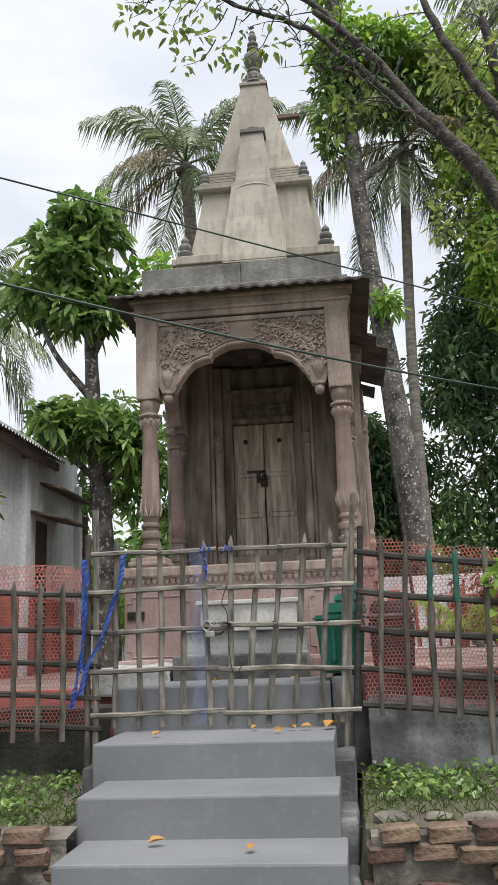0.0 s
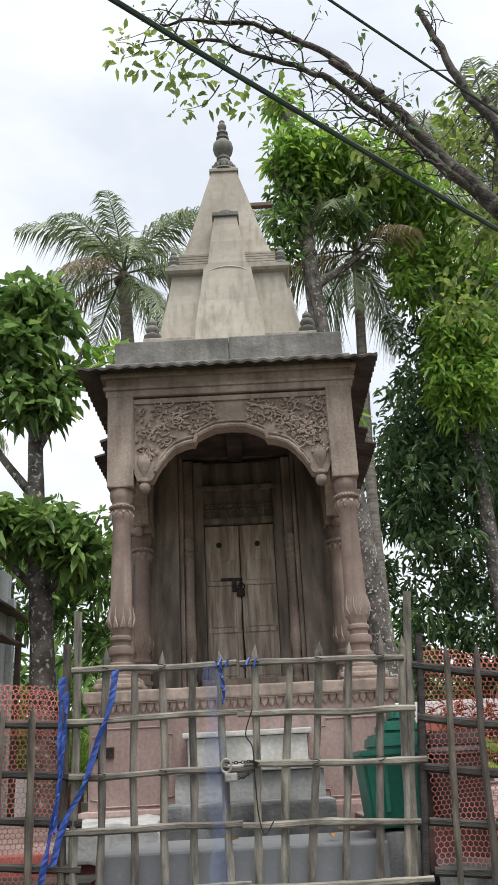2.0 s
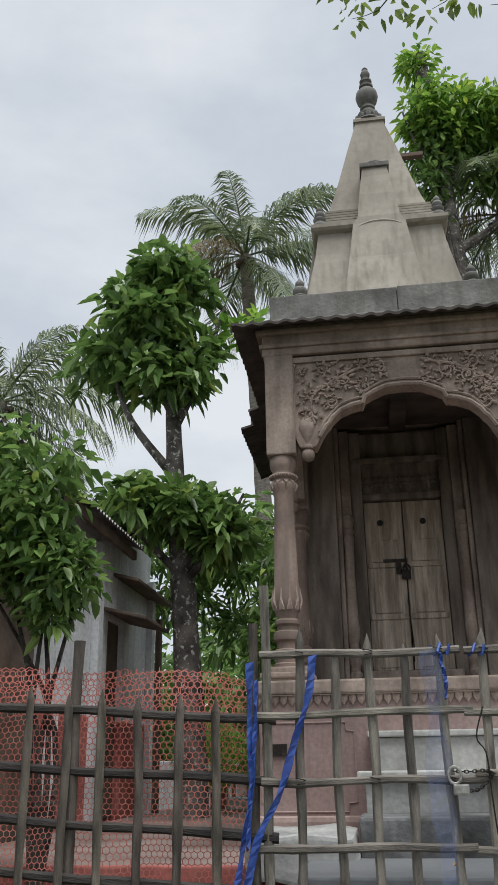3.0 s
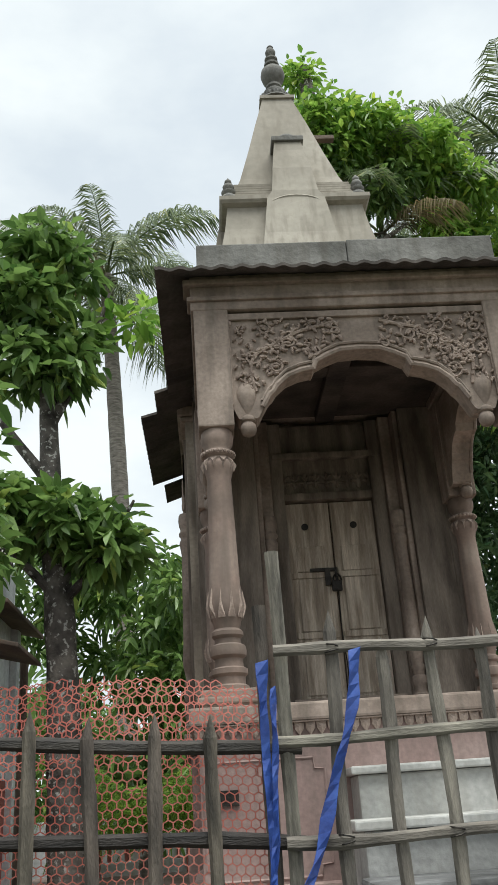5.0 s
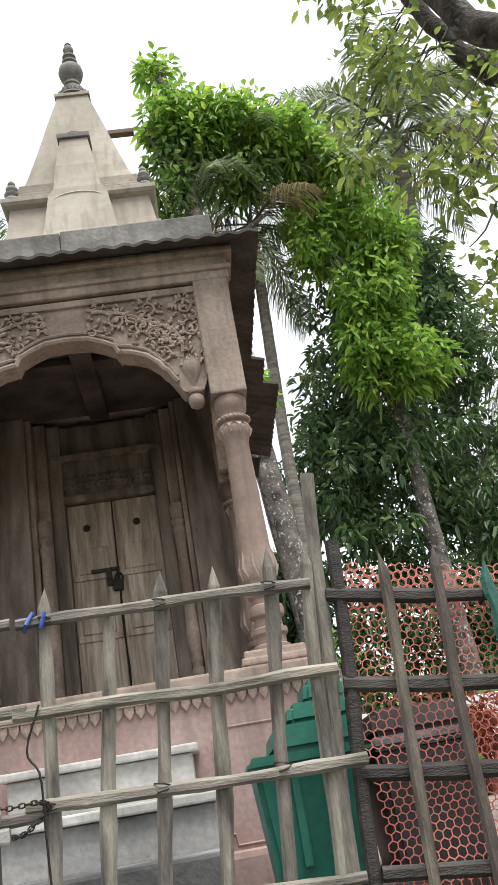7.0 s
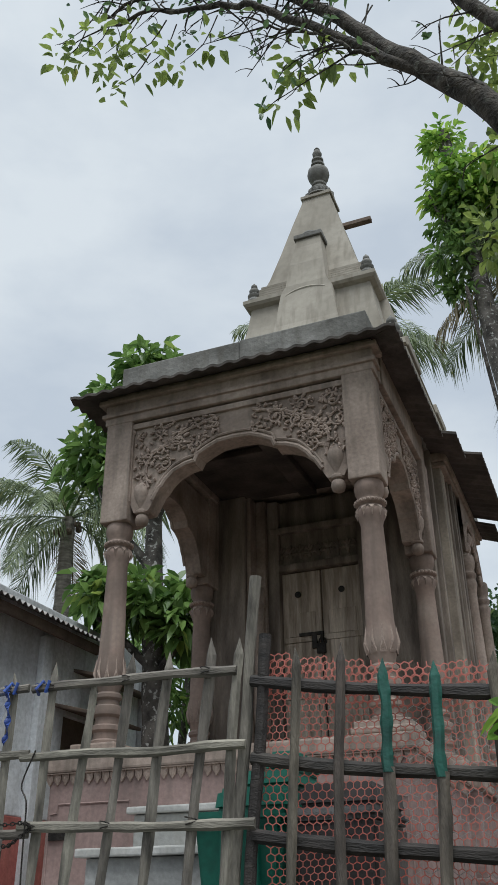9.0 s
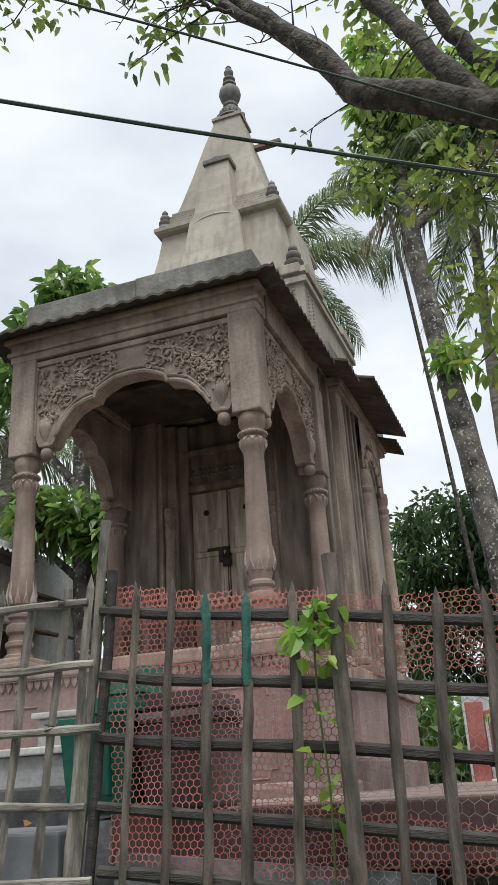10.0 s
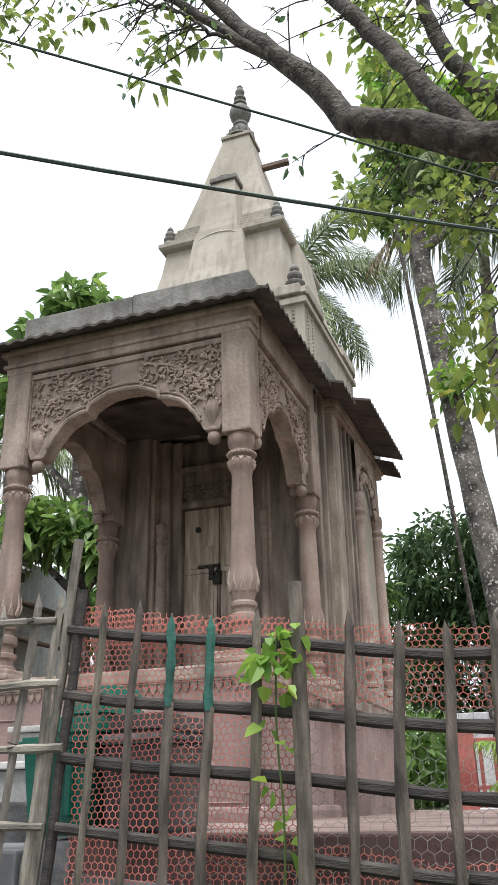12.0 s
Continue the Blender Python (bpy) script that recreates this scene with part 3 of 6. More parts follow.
# beams over the arches, porch ceiling
part("front_beam", boxed(-1.81, 0.13, 7.235, 7.44, 4.345, 4.585, bevel=0.01), SANDSTONE, shrine)
part("cornice_strip", boxed(-1.83, 0.15, 7.215, 7.37, 4.40, 4.43, bevel=0.008), SANDSTONE, shrine)
part("cornice_strip", boxed(-1.85, 0.17, 7.195, 7.37, 4.50, 4.535, bevel=0.008), SANDSTONE, shrine)
for x0, x1 in ((-1.81, -1.60), (-0.07, 0.14)):
    part("side_beam", boxed(x0, x1, 7.442, 8.75, 4.345, 4.60, bevel=0.008), SANDSTONE, shrine)
# ceiling and its beams are coloured near black to deepen the porch shade
part("porch_ceiling", boxed(-1.60, -0.07, 7.442, 8.9, 4.40, 4.50, bevel=0), SHADED_STONE, shrine)
part("ceiling_beam", boxed(CX - 0.07, CX + 0.07, 7.444, 8.85, 4.33, 4.398, bevel=0.01), SHADED_STONE, shrine)
part("ceiling_beam", boxed(-1.598, -0.072, 8.0, 8.14, 4.34, 4.396, bevel=0.01), SHADED_STONE, shrine)

# sanctum: stepped pilasters on the flanks, the door wall recessed in several jambs
part("sanctum_core", boxed(-1.88, 0.20, 9.16, 10.86, 2.09, 4.66, bevel=0.01), SANDSTONE, shrine)
RIBS = [(8.79, 8.86, 0.06), (8.87, 8.95, 0.115), (8.955, 9.02, 0.155), (9.025, 9.20, 0.215), (9.205, 9.30, 0.17), (9.31, 9.36, 0.215), (9.37, 9.42, 0.24), (9.43, 9.52, 0.20), (9.53, 9.59, 0.235), (10.47, 10.52, 0.24),
        (10.53, 10.57, 0.215), (10.58, 10.64, 0.17), (10.645, 10.74, 0.215), (10.745, 10.80, 0.155), (10.805, 10.85, 0.13)]
for side in (1, -1):
    for y0, y1, x in RIBS:
        xa, xb = CX + side * 0.80, CX + side * (0.84 + x)
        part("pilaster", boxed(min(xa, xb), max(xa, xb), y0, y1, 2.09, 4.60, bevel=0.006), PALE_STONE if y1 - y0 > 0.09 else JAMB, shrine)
    xa, xb = CX + side * 1.0, CX + side * 1.055
    part("niche_back", boxed(min(xa, xb), max(xa, xb), 9.592, 10.468, 2.24, 4.56, bevel=0.006), PLASTER, shrine)
    for y in (9.66, 10.40):
        c = [(r * 0.6, 2.24 + (z - 2.2) * 1.19) for r, z in COLUMN]
        part("niche_column", lathe(bmesh.new(), c, CX + side * 1.085, y, 14), SANDSTONE, shrine, smooth=True)
    # scalloped arch of the niche: a panel with a lobed lower edge, and a roll along it
    bm = bmesh.new()
    n, rows, edge = 84, [], []
    for k in range(n + 1):
        f = -1 + 2 * k / n
        yy = 10.03 + 0.40 * f
        low = 3.90 + 0.38 * math.sqrt(max(0.0, 1 - f * f)) + 0.035 * abs(math.sin(f * 4.5 * math.pi))
        d0, d1 = sorted((CX + side * 1.05, CX + side * 1.10))
        rows.append([bm.verts.new(p) for p in ((d0, yy, low), (d1, yy, low), (d1, yy, 4.44), (d0, yy, 4.44))])
        edge.append((CX + side * 1.10, yy, low + 0.012))
    for p, q in zip(rows, rows[1:]):
        for i in range(4):
            bm.faces.new((p[i], p[(i + 1) % 4], q[(i + 1) % 4], q[i]) if side > 0 else (q[i], q[(i + 1) % 4], p[(i + 1) % 4], p[i]))
    panel = part("niche_panel", bm, SANDSTONE, shrine)
    part("niche_moulding", tube(bmesh.new(), edge, 0.016, 6), CARVED, panel)
    for j in range(9):
        a = math.pi * (j + 0.5) / 9
        bm = bmesh.new()
        bmesh.ops.create_icosphere(bm, subdivisions=2, radius=1, matrix=Matrix.Translation((CX + side * 1.10, 10.03 + 0.31 * math.cos(a), 3.86 + 0.33 * math.sin(a))) @ Matrix.Diagonal((0.022, 0.05, 0.055, 1)))
        part("niche_lobe", bm, CARVED, panel)
for z0, z1, y0, y1, out in ((2.09, 2.16, 9.0, 10.88, 0.30), (2.162, 2.22, 9.01, 10.87, 0.27), (4.46, 4.50, 9.0, 10.87, 0.255), (4.505, 4.585, 8.99, 10.88, 0.275)):
    part("wall_band", boxed(CX - 0.84 - out, CX + 0.84 + out, y0, y1, z0, z1, bevel=0.012), SANDSTONE, shrine)

# jambs, each stepping back towards the door
for i, (x0, x1, y0, m) in enumerate(((-1.72, -1.395, 8.80, JAMB), (-1.393, -1.355, 8.84, SANDSTONE), (-1.353, -1.27, 8.95, SANDSTONE), (-1.268, -1.172, 9.0, JAMB))):
    for s in (0, 1):
        xa, xb = (x0, x1) if not s else (2 * CX - x1, 2 * CX - x0)
        part("jamb", boxed(xa, xb, y0, 9.16, 2.098, 4.40, bevel=0.008), m, shrine)
for x in (-1.312, 2 * CX + 1.312):
    part("jamb_column", lathe(bmesh.new(), [(r * 0.5, z) for r, z in COLUMN], x, 8.9, 14), SANDSTONE, shrine, smooth=True)
part("lintel", boxed(-1.25, -0.43, 9.01, 9.158, 3.77, 3.83, bevel=0.012), JAMB, shrine)
part("overdoor", boxed(-1.23, -0.45, 9.06, 9.158, 3.832, 4.40, bevel=0.006), JAMB, shrine)
part("overdoor_shelf", boxed(-1.25, -0.43, 8.99, 9.058, 4.10, 4.15, bevel=0.01), JAMB, shrine)
rr = random.Random(4)
for k in range(9):
    x = -1.165 + k * 0.081
    bm = bmesh.new()
    for j in range(5):
        a = math.pi * (j + 0.5) / 5
        bmesh.ops.create_icosphere(bm, subdivisions=2, radius=1, matrix=Matrix.Translation((x + 0.03 * math.cos(a), 9.056, 3.90 + 0.075 * math.sin(a))) @ Matrix.Rotation(-a, 4, "Y") @ Matrix.Diagonal((0.032, 0.016, 0.012, 1)))
    bmesh.ops.create_icosphere(bm, subdivisions=2, radius=1, matrix=Matrix.Translation((x, 9.055, 3.905)) @ Matrix.Diagonal((0.02, 0.02, rr.uniform(0.03, 0.05), 1)))
    part("carved_leaf", bm, JAMB, shrine)
part("threshold", boxed(-1.23, -0.45, 8.95, 9.158, 2.098, 2.33, bevel=0.012), SANDSTONE, shrine)

# the double door
door = part("door", boxed(-1.172, -0.508, 9.10, 9.155, 2.332, 3.768, bevel=0.002), BROWN_PLANK, shrine, "pale bleached wooden double door, shut and padlocked")
for x0, x1 in ((-1.168, -0.847), (-0.835, -0.512)):
    leaf = part("door_leaf", boxed(x0, x1, 9.062, 9.098, 2.34, 3.76, bevel=0.005), OLD_WOOD, door)
    for z0, z1 in ((2.36, 2.74), (2.80, 3.18), (3.23, 3.42)):
        part("door_panel", boxed(x0 + 0.05, x1 - 0.05, 9.052, 9.0605, z0, z1, bevel=0.006), OLD_WOOD, leaf)
    for z in (2.77, 3.205):
        part("door_rail", boxed(x0 + 0.01, x1 - 0.01, 9.048, 9.061, z - 0.022, z + 0.022, bevel=0.004), OLD_WOOD, leaf)
for x in (-1.037, -0.672):
    bm = bmesh.new()
    bmesh.ops.create_cone(bm, cap_ends=True, segments=14, radius1=0.026, radius2=0.026, depth=0.01, matrix=Matrix.Translation((x, 9.06, 3.575)) @ Matrix.Rotation(radians(90), 4, "X"))
    part("peep_hole", bm, IRON, door, "round black peep hole")
bm = bmesh.new()
box(bm, -1.03, -0.83, 9.03, 9.05, 3.225, 3.25, 0.003)
box(bm, -0.925, -0.885, 9.025, 9.045, 3.12, 3.245, 0.003)
part("bolt", bm, IRON, door, "black iron sliding bolt")
bm = bmesh.new()
tube(bm, [(-0.84 + 0.03 * math.cos(a), 9.03, 3.15 + 0.05 * math.sin(a)) for a in [math.pi * k / 8 for k in range(9)]], 0.007, 6)
tube(bm, [(-0.84, 9.03, 3.24), (-0.845, 9.03, 3.20), (-0.84, 9.03, 3.15)], 0.011, 6)
box(bm, -0.885, -0.81, 9.0, 9.035, 3.07, 3.15, 0.012)
part("padlock", bm, IRON, door, "rusty black padlock on a hasp")
part("door_cord", tube(bmesh.new(), bend([(-0.84, 9.02, 3.07), (-0.845, 9.03, 2.8), (-0.83, 9.035, 2.55), (-0.835, 9.035, 2.4)], 12), 0.005, 5), IRON, door)


# ---- eaves: thin stone sheets with a rippled lip, the roof slab and the spire ----
def eave(u0, u1, inner, outer, z_in, z_out, wave=0.118, amp=0.009, mitre0=0.0, mitre1=0.0):
    bm = bmesh.new()
    n = max(8, int((u1 - u0) / 0.02))
    rows = []
    for k in range(n + 1):
        f = k / n
        ui = u0 + mitre0 + (u1 - mitre1 - u0 - mitre0) * f
        uo = u0 + (u1 - u0) * f
        col = []
        for s in (0, 0.35, 0.7, 1.0):
            u, d, z = ui + (uo - ui) * s, inner + (outer - inner) * s, z_in + (z_out - z_in) * s
            w = amp * s * math.sin(2 * math.pi * u / wave) + 0.004 * noise.noise((u * 3, s, 1.7))
            col.append((u, d, z + w))
        rows.append([bm.verts.new(p) for p in col] + [bm.verts.new((p[0], p[1], p[2] - 0.02)) for p in col[::-1]])
    for a, c in zip(rows, rows[1:]):
        for i in range(8):
            bm.faces.new((a[i], a[(i + 1) % 8], c[(i + 1) % 8], c[i]))
    bm.faces.new(rows[0])
    bm.faces.new(rows[-1][::-1])
    return bm


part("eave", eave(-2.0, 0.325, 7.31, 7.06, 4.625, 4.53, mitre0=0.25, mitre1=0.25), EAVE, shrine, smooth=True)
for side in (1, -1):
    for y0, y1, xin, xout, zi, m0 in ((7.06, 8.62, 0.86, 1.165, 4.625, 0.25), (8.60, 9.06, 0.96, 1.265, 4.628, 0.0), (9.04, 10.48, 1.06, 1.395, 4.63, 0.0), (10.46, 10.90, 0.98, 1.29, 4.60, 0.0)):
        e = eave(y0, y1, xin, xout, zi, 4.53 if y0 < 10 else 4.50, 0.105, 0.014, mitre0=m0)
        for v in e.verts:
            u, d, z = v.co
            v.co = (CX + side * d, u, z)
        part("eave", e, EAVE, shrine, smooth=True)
part("roof_slab", boxed(-1.76, -0.83, 7.34, 9.0, 4.60, 4.88, bevel=0.008), LEDGE, shrine)
part("roof_slab", boxed(-0.827, 0.09, 7.335, 9.0, 4.60, 4.885, bevel=0.008), LEDGE, shrine)
part("roof_ledge", boxed(-1.82, 0.14, 7.27, 8.9, 4.60, 4.655, bevel=0.01), LEDGE, shrine)
part("sanctum_roof", boxed(-1.94, 0.26, 8.7, 10.88, 4.60, 4.80, bevel=0.01), LEDGE, shrine)

SY = 9.77
spire = part("spire", frustum(bmesh.new(), CX, SY, [(0.90, 0.90, 4.78), (0.90, 0.90, 5.50), (0.93, 0.93, 5.505), (0.93, 0.93, 5.56), (0.90, 0.90, 5.565), (0.90, 0.90, 5.60), (0.93, 0.93, 5.605), (0.92, 0.92, 5.66), (0.78, 0.78, 5.67),
                                                    (0.755, 0.755, 5.74), (0.64, 0.64, 6.35), (0.60, 0.60, 6.66)]), PLASTER, shrine, "plastered four-sided spire, pale buff and streaked")
LEDGES = [(0.59, 6.60), (0.655, 6.625), (0.675, 6.65), (0.675, 6.69), (0.64, 6.70)]
for j in range(5):
    h, z = 0.635 - 0.026 * j, 6.702 + j * 0.048
    LEDGES += [(h - 0.022, z), (h - 0.022, z + 0.008), (h, z + 0.012), (h, z + 0.036), (h - 0.012, z + 0.044)]
part("spire_ledge", frustum(bmesh.new(), CX, SY, [(h, h, z) for h, z in LEDGES + [(0.50, 6.945)]]), PLASTER, spire)
part("spire_top", frustum(bmesh.new(), CX, SY, [(0.50, 0.50, 6.925), (0.46, 0.46, 7.05), (0.36, 0.36, 7.45), (0.255, 0.255, 7.9), (0.17, 0.17, 8.24), (0.155, 0.155, 8.32), (0.175, 0.175, 8.325), (0.175, 0.175, 8.36), (0.15, 0.15, 8.365), (0.14, 0.14, 8.40)]), PLASTER, spire)
for k in range(4):
    turn = Matrix.Translation((CX, SY, 0)) @ Matrix.Rotation(k * math.pi / 2, 4, "Z")
    bm = bmesh.new()
    prof = [(0.36, 0.93, 5.58), (0.355, 0.86, 5.86), (0.31, 0.78, 6.2), (0.255, 0.72, 6.62), (0.205, 0.715, 6.70), (0.175, 0.66, 7.0), (0.14, 0.575, 7.28), (0.125, 0.55, 7.40)]
    if k:
        prof = [(w, d - 0.03, z) for w, d, z in prof[:4]]
    rings = [[bm.verts.new((-w, -0.1, z)), bm.verts.new((-w, -d, z)), bm.verts.new((w, -d, z)), bm.verts.new((w, -0.1, z))] for w, d, z in prof]
    for a, c in zip(rings, rings[1:]):
        for i in range(4):
            bm.faces.new((a[i], a[(i + 1) % 4], c[(i + 1) % 4], c[i]))
    bm.faces.new(rings[-1])
    rib = part("rib", bm, PLASTER, spire)
    if not k:
        bm = bmesh.new()
        box(bm, -0.15, 0.15, -0.575, -0.2, 7.40, 7.455, 0.008)
        lathe(bm, [(0.10, 7.45), (0.105, 7.475), (0.09, 7.50), (0.055, 7.525), (0.02, 7.535)], 0, -0.46, 14)
        part("rib_cap", bm, LEDGE, rib).data.transform(turn)
        bm = bmesh.new()
        tube(bm, [(0.24 * math.cos(a), -0.715, 6.52 + 0.12 * math.sin(a)) for a in [math.pi * j / 14 for j in range(15)]], 0.012, 6)
        part("rib_arch", bm, PLASTER, rib).data.transform(turn)
    for x in (-0.62, 0.62):
        bm = boxed(x - 0.26, x + 0.26, -0.945, -0.8, 5.60, 5.70, bevel=0.01)
        part("base_course", bm, PLASTER, rib).data.transform(turn)
    bm = bmesh.new()
    for x in (-0.80, -0.66, 0.66, 0.80):
        for j in range(17):
            bmesh.ops.create_icosphere(bm, subdivisions=1, radius=0.016, matrix=Matrix.Translation((x, -0.90, 4.84 + j * 0.038)))
    part("beading", bm, PLASTER, rib).data.transform(turn)
    rib.data.transform(turn)


def turret(x, y, z, s):
    p = [(0.085, 0), (0.09, 0.02), (0.085, 0.035), (0.065, 0.05), (0.06, 0.07), (0.078, 0.09), (0.08, 0.11), (0.062, 0.125), (0.045, 0.135), (0.06, 0.16), (0.062, 0.185), (0.05, 0.205), (0.03, 0.215),
         (0.04, 0.235), (0.036, 0.26), (0.018, 0.28), (0.006, 0.30)]
    part("turret", lathe(bmesh.new(), [(r * s, z + h * s) for r, h in p], x, y, 16), LEDGE, spire, smooth=True)


for sx in (-1, 1):
    for sy in (-1, 1):
        turret(CX + sx * 0.80, SY + sy * 0.80, 5.66, 1.15)
        turret(CX + sx * 0.585, SY + sy * 0.585, 6.70, 0.85)
FINIAL = [(0.17, 8.40), (0.165, 8.42), (0.12, 8.44), (0.11, 8.47), (0.125, 8.50), (0.12, 8.54), (0.085, 8.57), (0.07, 8.60), (0.085, 8.615), (0.085, 8.64), (0.062, 8.655), (0.062, 8.67), (0.11, 8.72), (0.128, 8.79), (0.118, 8.85),
          (0.075, 8.90), (0.062, 8.915), (0.08, 8.93), (0.08, 8.955), (0.05, 8.97), (0.05, 8.99), (0.07, 9.01), (0.07, 9.03), (0.04, 9.05), (0.034, 9.07), (0.052, 9.10), (0.056, 9.13), (0.04, 9.17), (0.03, 9.185), (0.036, 9.20), (0.02, 9.225), (0.005, 9.235)]
fin = part("finial", lathe(bmesh.new(), FINIAL, CX, SY, 20), LEDGE, spire, "ringed grey stone finial", smooth=True)
bm = bmesh.new()
for k in range(12):
    a = 2 * math.pi * k / 12
    bmesh.ops.create_icosphere(bm, subdivisions=1, radius=1, matrix=Matrix.Translation((CX + 0.14 * math.cos(a), SY + 0.14 * math.sin(a), 8.45)) @ Matrix.Rotation(a, 4, "Z") @ Matrix.Diagonal((0.03, 0.035, 0.05, 1)))
part("petals", bm, LEDGE, fin)
part("spout", boxed(CX + 0.2, CX + 0.56, SY - 0.035, SY + 0.035, 7.90, 7.95, bevel=0.006), BROWN_PLANK, spire, "dark wooden stub sticking out of the spire")


# ---- bamboo gate and fences ----
def slat(name, p, q, width, thick, mat, parent, point=0.0, label=""):
    """A split bamboo slat from p to q, a little crooked, pointed at the end if wanted."""
    p, q = Vector(p), Vector(q)
    d = (q - p).normalized()
    side = Vector((0, 1, 0)).cross(d).normalized()
    out = side.cross(d).normalized()
    seed = p.x * 7.1 + p.z * 3.3
    bm, rings = bmesh.new(), []
    n = 12
    stops = [i / n for i in range(n + 1)]
    length = (q - p).length
    for i, f in enumerate(stops):
        c = p + (q - p) * (f * (length - point) / length)
        c = c + side * 0.013 * noise.noise((seed, f * 2.4, 0)) + out * 0.005 * noise.noise((seed, f * 2.2, 5))
        w = width * 0.5 * (1 + 0.2 * noise.noise((seed, f * 5, 9)) + (0.14 if i % 4 == 2 else 0))
        rings.append([bm.verts.new(c + side * a * w + out * b_ * thick) for a, b_ in ((-1, -0.3), (-0.5, 0.5), (0.5, 0.5), (1, -0.3), (0.5, -0.5), (-0.5, -0.5))])
    for a, c in zip(rings, rings[1:]):
        for k in range(6):
            bm.faces.new((a[k], a[(k + 1) % 6], c[(k + 1) % 6], c[k]))
    bm.faces.new(rings[0][::-1])
    if point:
        tip = bm.verts.new(q)
        for k in range(6):
            bm.faces.new((rings[-1][k], rings[-1][(k + 1) % 6], tip))
    else:
        bm.faces.new(rings[-1])
    return part(name, bm, mat, parent, label, smooth=False)


FY = 5.35


def gate(x0, x1, uprights, rails, label):
    g = thing("bamboo_gate", label, "gate", "leaves of the bamboo gate")
    for x, lean, top in uprights:
        slat("upright", (x, FY, 1.0), (x + lean, FY, top), 0.036, 0.014, BAMBOO, g, 0.06)
    for i, (za, zb) in enumerate(rails):
        slat("rail", (x0 - 0.02 - 0.02 * (i % 2), FY - 0.018, za), (x1 + 0.01 + 0.03 * (i % 3), FY - 0.018, zb), 0.031, 0.014, BAMBOO_RAIL, g)
    for x, lean, top in uprights[::2]:
        for za, zb in rails[:4:2]:
            f = (za - 1.0) / (top - 1.0)
            bm = bmesh.new()
            cx = x + lean * f
            tube(bm, [(cx + 0.022 * math.cos(a), FY - 0.009 + 0.022 * math.sin(a), za + 0.012 * math.sin(a * 0.5)) for a in [0.7 * k for k in range(19)]], 0.0022, 5)
            part("wire_tie", bm, IRON, g, "rusty binding wire")
    return g


gate(-1.60, -0.83, ((-1.475, 0.02, 2.16), (-1.325, 0.01, 2.08), (-1.18, 0.0, 2.13), (-1.04, 0.0, 2.09), (-0.885, -0.02, 2.12)),
     ((2.05, 2.05), (1.815, 1.82), (1.57, 1.57), (1.33, 1.335), (1.075, 1.085)), "weathered split bamboo gate leaf tied with blue plastic strip")
gate(-0.785, -0.02, ((-0.765, 0.04, 2.14), (-0.655, 0.095, 2.07), (-0.53, 0.12, 2.14), (-0.385, 0.12, 2.13), (-0.22, 0.11, 2.16), (-0.095, 0.09, 2.15)),
     ((2.045, 2.04), (1.815, 1.80), (1.585, 1.57), (1.33, 1.31), (1.07, 1.065)), "weathered split bamboo gate leaf, chained shut")


def post(name, x, y, z0, z1, r, mat, label, lean=0.0):
    t = thing(name, label, "post", "fence posts")
    bm = bmesh.new()
    zs = [z0 + (z1 - z0) * k / 12 for k in range(13)]
    tube(bm, [(x + lean * (z - z0) + 0.006 * noise.noise((x, z * 3, 0)), y + 0.006 * noise.noise((x, z * 3, 7)), z) for z in zs], [r * (1 + (0.10 if k % 4 == 0 else 0)) for k in range(13)], 10)
    part("pole", bm, mat, t)
    return t


for dx in (0.0, 0.052):
    post("gate_post", -1.60 - dx, FY + 0.02, 0.75, 2.34 - dx * 3, 0.019, BAMBOO if dx == 0 else BAMBOO_BROWN, "weathered bamboo post beside the gate")
    post("gate_post", -0.085 + dx, FY + 0.02, 0.80, 2.36 - dx * 4, 0.019, BAMBOO if dx == 0 else BAMBOO_DARK, "weathered bamboo post beside the gate", 0.085)

fence_r = thing("bamboo_fence", "dark weathered bamboo fence with two green-painted pickets", "fence")


def rtop(x):
    return 2.00 - 0.165 * x + 0.02 * x * x


for i, x in enumerate((0.195, 0.35, 0.48, 0.635, 0.815, 1.14, 1.31, 1.46, 1.62, 1.78, 1.95, 2.12, 2.3, 2.5, 2.7)):
    green = i in (2, 3)
    foot = 1.04 - 0.05 * x if i < 4 else 0.8
    lean = 0.045 + 0.012 * math.sin(i * 2.3)
    if green:
        slat("picket", (x - lean, 5.335, foot), (x - 0.01, 5.335, rtop(x) - 0.22), 0.038, 0.014, BAMBOO_BROWN, fence_r)
        slat("picket_top", (x - 0.01, 5.334, rtop(x) - 0.235), (x, 5.334, rtop(x) + 0.10), 0.034, 0.016, GREEN_PAINT, fence_r, 0.05, "green-painted picket top")
    else:
        slat("picket", (x - lean - 0.01, 5.335, foot), (x, 5.335, rtop(x) + 0.125 + 0.02 * math.sin(i * 1.7)), 0.037 if x > 0.8 else 0.031, 0.014, BAMBOO_BROWN, fence_r, 0.06)
for dz in (0.0, -0.24, -0.46, -0.70, -0.90):
    slat("rail", (0.03, 5.355, rtop(0) + dz), (1.45, 5.355, rtop(1.45) + dz * 0.93), 0.04, 0.014, BAMBOO_DARK, fence_r)
    slat("rail", (1.40, 5.368, rtop(1.4) + dz * 0.93), (3.0, 5.36, rtop(3.0) + dz * 0.9), 0.04, 0.014, BAMBOO_DARK, fence_r)
post("fence_post", 0.965, 5.31, 0.6, 2.08, 0.026, BAMBOO_BROWN, "thick bamboo post of the fence")
post("fence_post", 2.6, 5.39, 0.6, 2.0, 0.026, BAMBOO_BROWN, "thick bamboo post of the fence")

